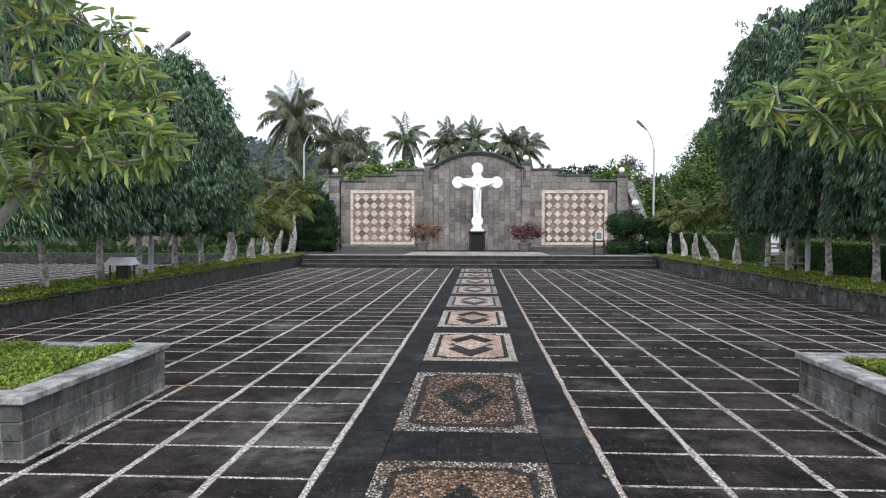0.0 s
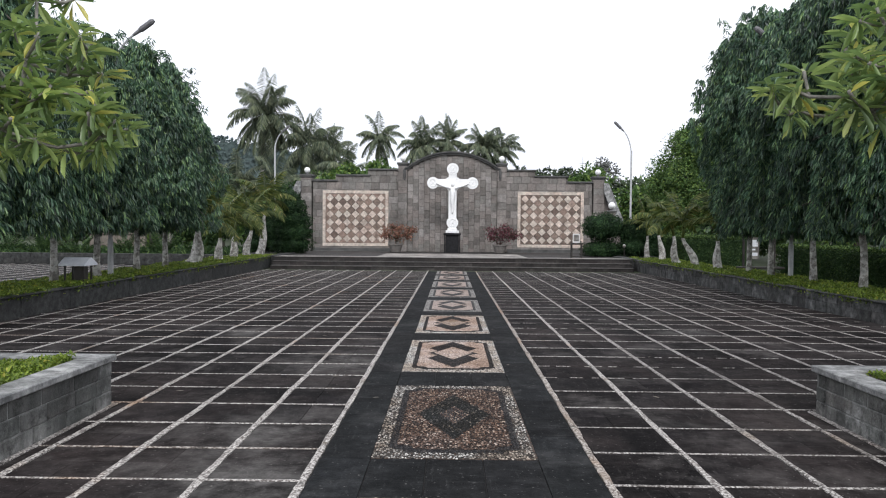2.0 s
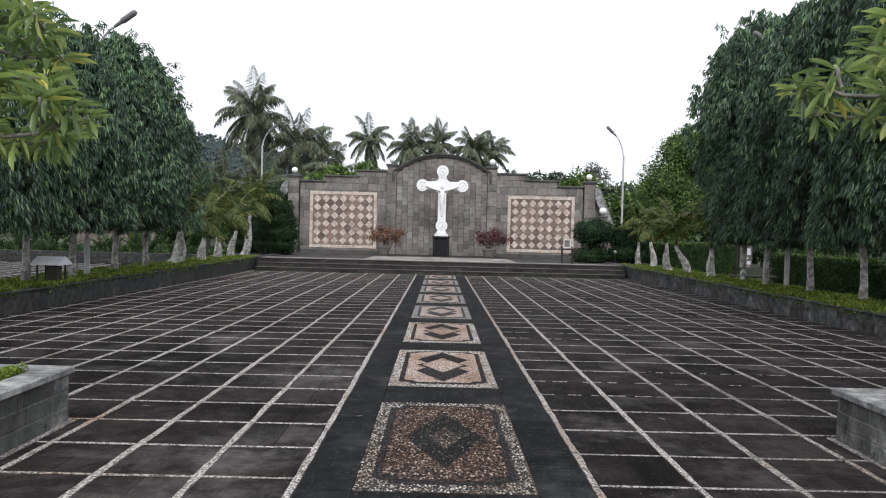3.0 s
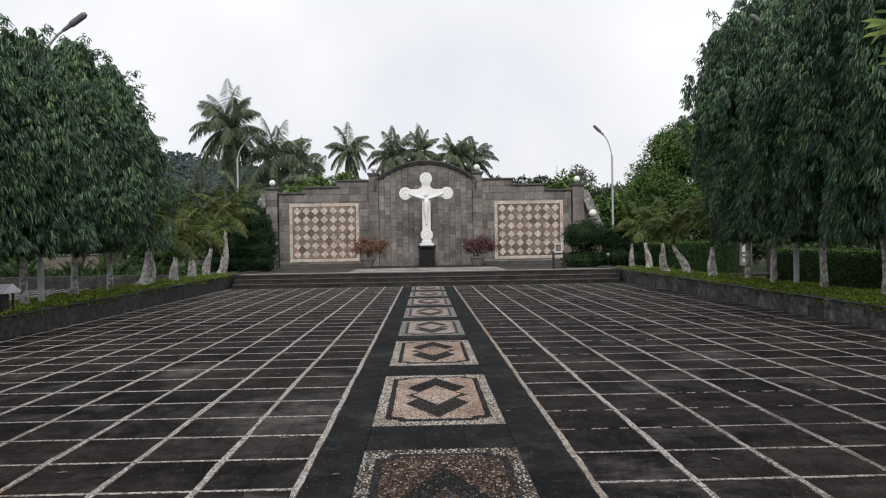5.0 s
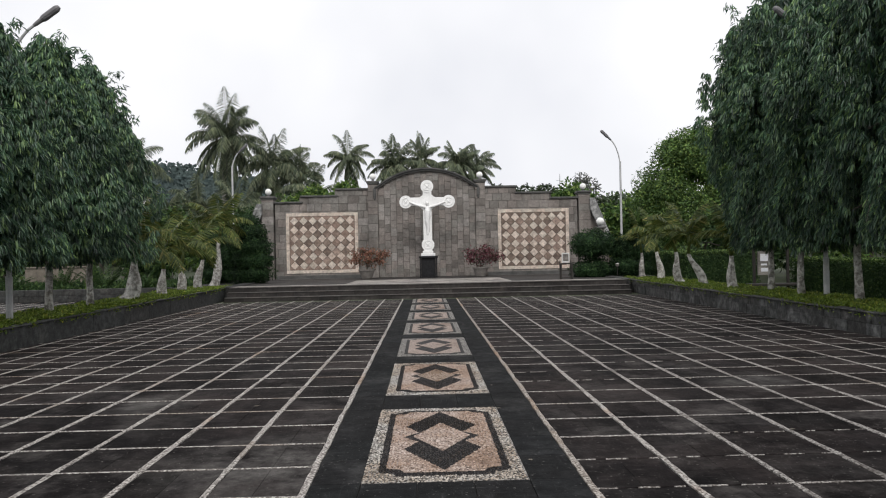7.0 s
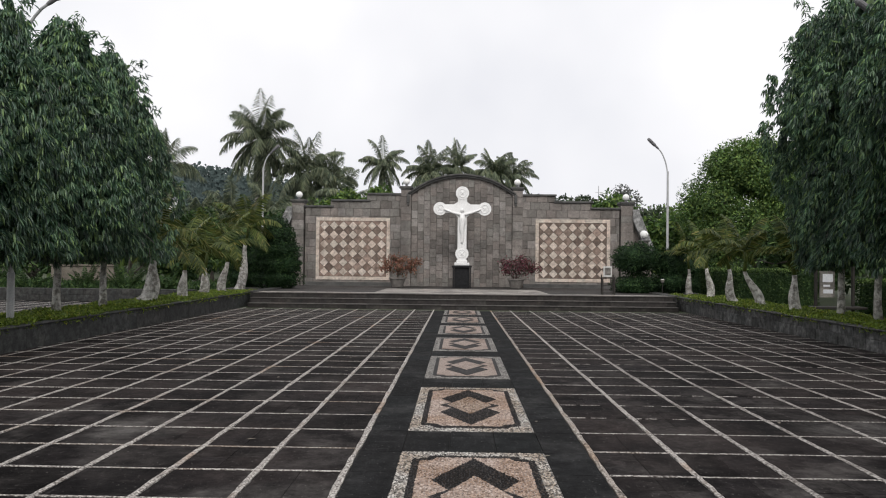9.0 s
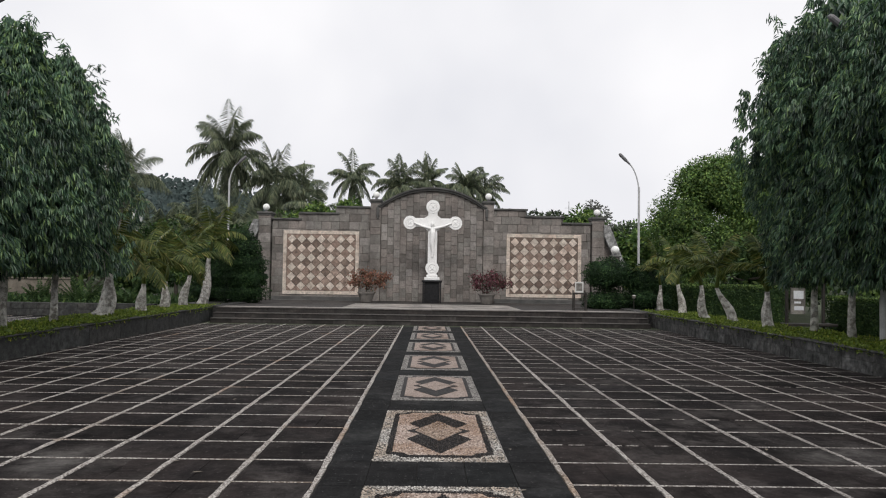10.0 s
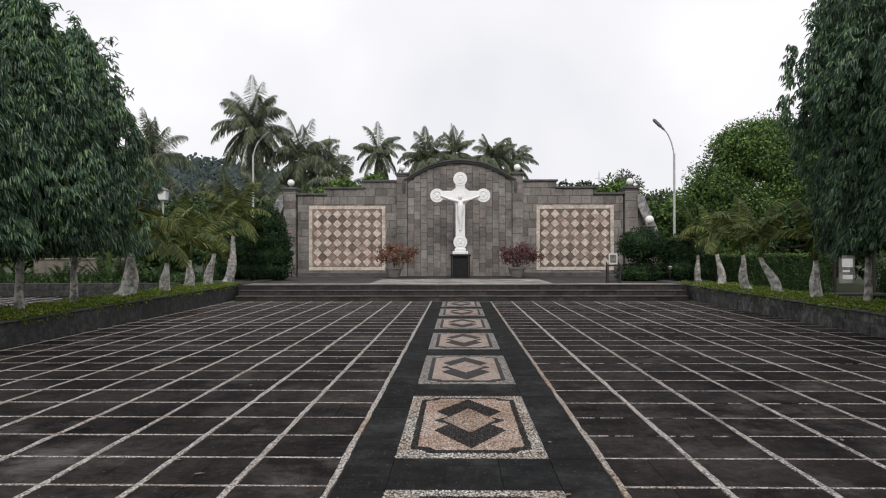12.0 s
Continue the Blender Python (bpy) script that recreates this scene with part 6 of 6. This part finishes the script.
clipped("clipped_column", (-7.55, 34.2, 0.3), [(0.5, 0.95, 0.5), (1.05, 0.98, 0.5), (1.6, 0.88, 0.5), (2.15, 0.72, 0.48), (2.6, 0.45, 0.4)], 501, "tall dark clipped evergreen column beside the steps")
clipped("clipped_column", (-9.2, 35.5, 0.3), [(0.5, 0.8, 0.5), (1.2, 0.8, 0.6), (1.9, 0.6, 0.5)], 502, "dark evergreen shrub beside the side court")
clipped("clipped_dome", (6.9, 33.4, 0.3), [(0.34, 0.95, 0.4), (1.4, 0.9, 0.64)], 503, "dark clipped two-tier dome shrub beside the steps")
clipped("clipped_dome", (8.15, 33.1, 0.3), [(0.5, 0.62, 0.5), (1.2, 0.56, 0.58)], 504, "dark clipped shrub behind the verge")
clipped("clipped_dome", (9.6, 35.4, 0.0), [(0.6, 0.9, 0.6), (1.3, 0.8, 0.55)], 505, "dark clipped shrub behind the verge")


def hedge(x0, x1, y0, y1, h, seed, label):
    rng = np.random.default_rng(seed)
    ob = thing("hedge", label, "hedge", ((x0 + x1) / 2, (y0 + y1) / 2, G), "clipped hedges")
    w, d = (x1 - x0) / 2, (y1 - y0) / 2
    part("inner_foliage", Shape().box(-w + 0.1, w - 0.1, -d + 0.1, d - 0.1, 0, h - 0.1, 0.05), L_HEDGE, ob)
    n = int(560 * (2 * (2 * w + 2 * d) * h + 4 * w * d))
    area = np.array([2 * d * h, 2 * d * h, 2 * w * h, 2 * w * h, 4 * w * d])
    face = rng.choice(5, n, p=area / area.sum())
    u = rng.uniform(-1, 1, (n, 3))
    p = np.column_stack((u[:, 0] * w, u[:, 1] * d, (u[:, 2] + 1) / 2 * h))
    nrm = np.zeros((n, 3))
    for f, (a, s) in enumerate(((0, -1), (0, 1), (1, -1), (1, 1), (2, 1))):
        k = face == f
        p[k, a] = (w, d, h)[a] * (s if a < 2 else 1)
        nrm[k, a] = s
    p += nrm * (rng.uniform(-0.07, 0.04, (n, 1)) + 0.035 * np.sin(p[:, 1:2] * 4) * np.sin(p[:, 2:3] * 5 + p[:, 0:1] * 3))
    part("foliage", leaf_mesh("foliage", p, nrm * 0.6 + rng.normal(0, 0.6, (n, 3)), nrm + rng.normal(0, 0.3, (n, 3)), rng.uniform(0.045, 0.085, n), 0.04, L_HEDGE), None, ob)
    # the light on the flat top, painted as a layer of paler leaves
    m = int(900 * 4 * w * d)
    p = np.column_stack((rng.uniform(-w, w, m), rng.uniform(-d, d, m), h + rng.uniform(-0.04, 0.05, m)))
    part("fresh_top", leaf_mesh("fresh_top", p, spread(rng, m) + np.array([0, 0, 0.5]), spread(rng, m) * 0.5 + np.array([0, 0, 1.0]), rng.uniform(0.04, 0.08, m), 0.04, L_TOP), None, ob, "hedge top in paler leaves that paint the light on it")


hedge(9.36, 12.1, 29.6, 33.4, 1.40, 521, "dark green clipped hedge with a paler top")
hedge(12.1, 13.0, 9.0, 27.4, 1.14, 522, "dark green clipped hedge behind the verge trees")


# spiky plants behind the low wall of the side court
def spiky(at, r, seed):
    rng = np.random.default_rng(seed)
    ob = thing("spiky_plant", "rosette of long stiff green leaves behind the low wall", "plant", at, "spiky plants behind the low wall")
    got = []
    for k in range(16):
        rib, lv = frond(rng, (0, 0, 0.2), k * 2.4, rng.uniform(0.3, 1.3), r * rng.uniform(0.8, 1.1), r * 0.16, 26, 0.7, 0.0)
        part("stalk", Shape().tube(rib, list(np.linspace(0.02, 0.004, len(rib))), 4, False), L_HEDGE, ob)
        got.append(lv)
    base, ax, nr, ln = (np.concatenate(c) for c in zip(*got))
    part("leaves", leaf_mesh("leaves", base, ax, nr, ln, 0.03, L_HEDGE), None, ob)
    part("stump", Shape().lathe([(0.16, 0), (0.18, 0.12), (0.1, 0.26)], n=10), BARK, ob)


n = 46000
bed_rng = np.random.default_rng(539)
bed = leaf_mesh("garden_bed_plants", np.column_stack((bed_rng.uniform(-32, -9.6, n), bed_rng.uniform(30.6, 37.5, n), G + bed_rng.uniform(0.0, 0.62, n) ** 1.2)), spread(bed_rng, n) + np.array([0, 0, 0.6]), spread(bed_rng, n) + np.array([0, 0, 0.7]),
                bed_rng.uniform(0.12, 0.3, n), 0.06, L_HEDGE)
tagged(new("garden_bed_plants", bed), "low dark green plants filling the garden bed", "plants", kind="stuff")
for i in range(11):
    spiky((-11.0 - 1.75 * i, 31.4 + 0.5 * (i % 3), G), 1.25 + 0.2 * (i % 2), 540 + i)


# potted bougainvilleas in front of the wall
def potted(x, y, material, seed, label, w):
    rng = np.random.default_rng(seed)
    z = platform_z(y)
    pot = thing("flower_pot", "round grey cement pot on the platform", "flower pot", (x, y, z), "flower pots")
    part("body", Shape().lathe([(0.2, 0), (0.24, 0.03), (0.33, 0.3), (0.35, 0.38), (0.39, 0.39), (0.39, 0.45), (0.34, 0.45), (0.32, 0.4)], n=24), POT, pot, smooth=False)
    part("soil", Shape().lathe([(0.3, 0.36), (0.33, 0.39), (0.01, 0.4)], n=18), SOIL, pot)
    ob = thing("bougainvillea", label, "shrub", (x, y, z + 0.4), "potted bougainvilleas")
    n = 46
    d = spread(rng, n)
    tips = np.array([0.08, 0, 0.62]) + d * np.array([w, 0.6, 0.42]) * rng.uniform(0.5, 1, (n, 1))
    sh = Shape()
    for pts, rad in grow([(0, 0, 0), (0.02, 0, 0.15), (0, 0, 0.3)], tips, 0.006, 0.045):
        sh.tube(pts, rad, 5)
    part("stem", sh, BARK, ob)
    m = n * 46
    base = np.repeat(tips, 46, 0) + rng.normal(0, 0.10, (m, 3)) * np.array([1.1, 1, 0.8])
    part("bloom", leaf_mesh("bloom", base, spread(rng, m), spread(rng, m) + np.array([0, 0, 0.8]), rng.uniform(0.05, 0.09, m), 0.05, material), None, ob)


potted(-2.86, 37.2, L_RED, 561, "bougainvillea with dull red bracts in a pot", 1.0)
potted(2.45, 37.2, L_MAUVE, 562, "bougainvillea with dark mauve bracts in a pot", 1.0)


# ---- far wood and hill ----
rng = np.random.default_rng(600)
n = 26000
fx = rng.uniform(-150, 150, n)
fy = rng.uniform(75, 130, n)
hump = 3.2 + 1.6 * np.sin(fx * 0.23) * np.sin(fx * 0.071 + 1.0) + 1.2 * np.sin(fx * 0.61 + fy * 0.3) + np.clip(-fx - 20, 0, 60) * 0.05
fz = hump * rng.uniform(0.05, 1.0, n) ** 0.6
d = spread(rng, n)
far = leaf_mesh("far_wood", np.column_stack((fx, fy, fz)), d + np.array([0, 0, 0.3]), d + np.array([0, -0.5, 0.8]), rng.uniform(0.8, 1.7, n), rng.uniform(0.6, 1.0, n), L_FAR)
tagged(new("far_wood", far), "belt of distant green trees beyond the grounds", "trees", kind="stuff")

hv, hf = [], []
NX, NY = 160, 26
for j in range(NY):
    for i in range(NX):
        x, y = -420 + 520 * i / (NX - 1), 210 + 220 * j / (NY - 1)
        rise = 36 * math.exp(-((x + 130) / 95) ** 2) * min(j / 9, 1) ** 0.8 + 9 * math.exp(-((x + 20) / 80) ** 2) * min(j / 9, 1)
        bump = noise.noise(Vector((x * 0.05, y * 0.05, 3))) * 4 + noise.noise(Vector((x * 0.22, y * 0.22, 7))) * 2.4 + noise.noise(Vector((x * 0.6, y * 0.6, 1))) * 1.2
        hv.append((x, y, -0.5 + rise + bump * min(rise / 8, 1)))
for j in range(NY - 1):
    for i in range(NX - 1):
        a = j * NX + i
        hf.append((a, a + 1, a + 1 + NX, a + NX))
setting("hill", Shape().add(hv, hf), HILLMAT, "distant wooded hill with haze painted into its bluish green", "hill", True)
n = 30000
hx, hy = rng.uniform(-330, 60, n), rng.uniform(210, 300, n)
hz = []
for x, y in zip(hx, hy):
    q = min((y - 210) / 220 * (NY - 1) / 9, 1)
    rise = 36 * math.exp(-((x + 130) / 95) ** 2) * q ** 0.8 + 9 * math.exp(-((x + 20) / 80) ** 2) * q
    hz.append(rise + rng.uniform(-1.5, 2.5))
d = spread(rng, n)
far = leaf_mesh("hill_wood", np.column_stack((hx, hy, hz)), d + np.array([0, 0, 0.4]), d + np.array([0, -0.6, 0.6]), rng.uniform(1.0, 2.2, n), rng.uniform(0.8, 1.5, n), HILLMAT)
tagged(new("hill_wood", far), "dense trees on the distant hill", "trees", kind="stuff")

# ---- paving stones of the court, the nearest as pieces ----
near = {}
for xs, row0, row, edge in ((X_LEFT, ROW_L, STEP_L, KERB_L), (X_RIGHT, ROW_R, STEP_R, KERB_R)):
    sgn = -1 if xs[0] < 0 else 1
    rest = Shape()
    for k in range(-1, 56):
        y0, y1 = row0 + row * k + 0.0125, min(row0 + row * (k + 1) - 0.0125, Y1)
        if y1 - y0 < 0.05 or y0 < Y0 - 0.5:
            continue
        for i in range(len(xs)):
            a = xs[i] + sgn * 0.024
            b = xs[i + 1] - sgn * 0.024 if i + 1 < len(xs) else edge
            if abs(b) > abs(edge):
                b = edge
            a, b = min(a, b), max(a, b)
            if b - a < 0.05 or (b > edge > 0) or (a < edge < 0):
                continue
            close = 1.5 < y0 < 13.0 and i < 8
            if close:
                key = (round(b - a, 3), round(y1 - y0, 3))
                if key not in near:
                    w, d = key[0] / 2, key[1] / 2
                    near[key] = Shape().box(-w, w, -d, d, -0.02, 0.0, 0.004).mesh("paving_stone", PAVE)
                cut = random.random()
                if cut < 0.26:
                    # laid as four quarter stones
                    quarter = (round((b - a) / 2 - 0.002, 3), round(key[1] / 2 - 0.002, 3))
                    if quarter not in near:
                        near[quarter] = Shape().box(-quarter[0] / 2, quarter[0] / 2, -quarter[1] / 2, quarter[1] / 2, -0.02, 0.0, 0.003).mesh("paving_stone", PAVE)
                    for q in (0.25, 0.75):
                        for p in (0.25, 0.75):
                            ob = part("paving_stone", near[quarter], None, floor)
                            ob.matrix_basis = pose(a + (b - a) * q, y0 + (y1 - y0) * p, random.uniform(-0.003, 0.0))
                    continue
                if cut < 0.44:
                    # laid as two narrower stones
                    half = (round((b - a) / 2 - 0.002, 3), key[1])
                    if half not in near:
                        near[half] = Shape().box(-half[0] / 2, half[0] / 2, -half[1] / 2, half[1] / 2, -0.02, 0.0, 0.004).mesh("paving_stone", PAVE)
                    for q in (0.25, 0.75):
                        ob = part("paving_stone", near[half], None, floor)
                        ob.matrix_basis = pose(a + (b - a) * q, (y0 + y1) / 2, random.uniform(-0.003, 0.0))
                    continue
                ob = part("paving_stone", near[key], None, floor)
                ob.matrix_basis = pose((a + b) / 2, (y0 + y1) / 2, random.uniform(-0.002, 0.001), random.uniform(-0.15, 0.15), random.uniform(-0.15, 0.15))
            else:
                rest.box(a, b, y0, y1, -0.02, 0.0, 0.004)
    tagged(part("paving_stones", rest, PAVE_FAR, floor), kind="stuff")

# a few fallen leaves
rng = np.random.default_rng(700)
n = 46
lie = rng.uniform(2.5, 20, n)
fallen = leaf_mesh("fallen_leaves", np.column_stack((rng.uniform(-6.5, 6.5, n), lie, 0.007 + court_z(lie))), np.column_stack((rng.normal(size=n), rng.normal(size=n), np.zeros(n))),
                   np.tile([0, 0, 1.0], (n, 1)), rng.uniform(0.04, 0.09, n), 0.03, PLASTER, 0.2, -0.05)
tagged(new("fallen_leaves", fallen), "dry fallen leaves lying on the paving", "leaves", kind="stuff")
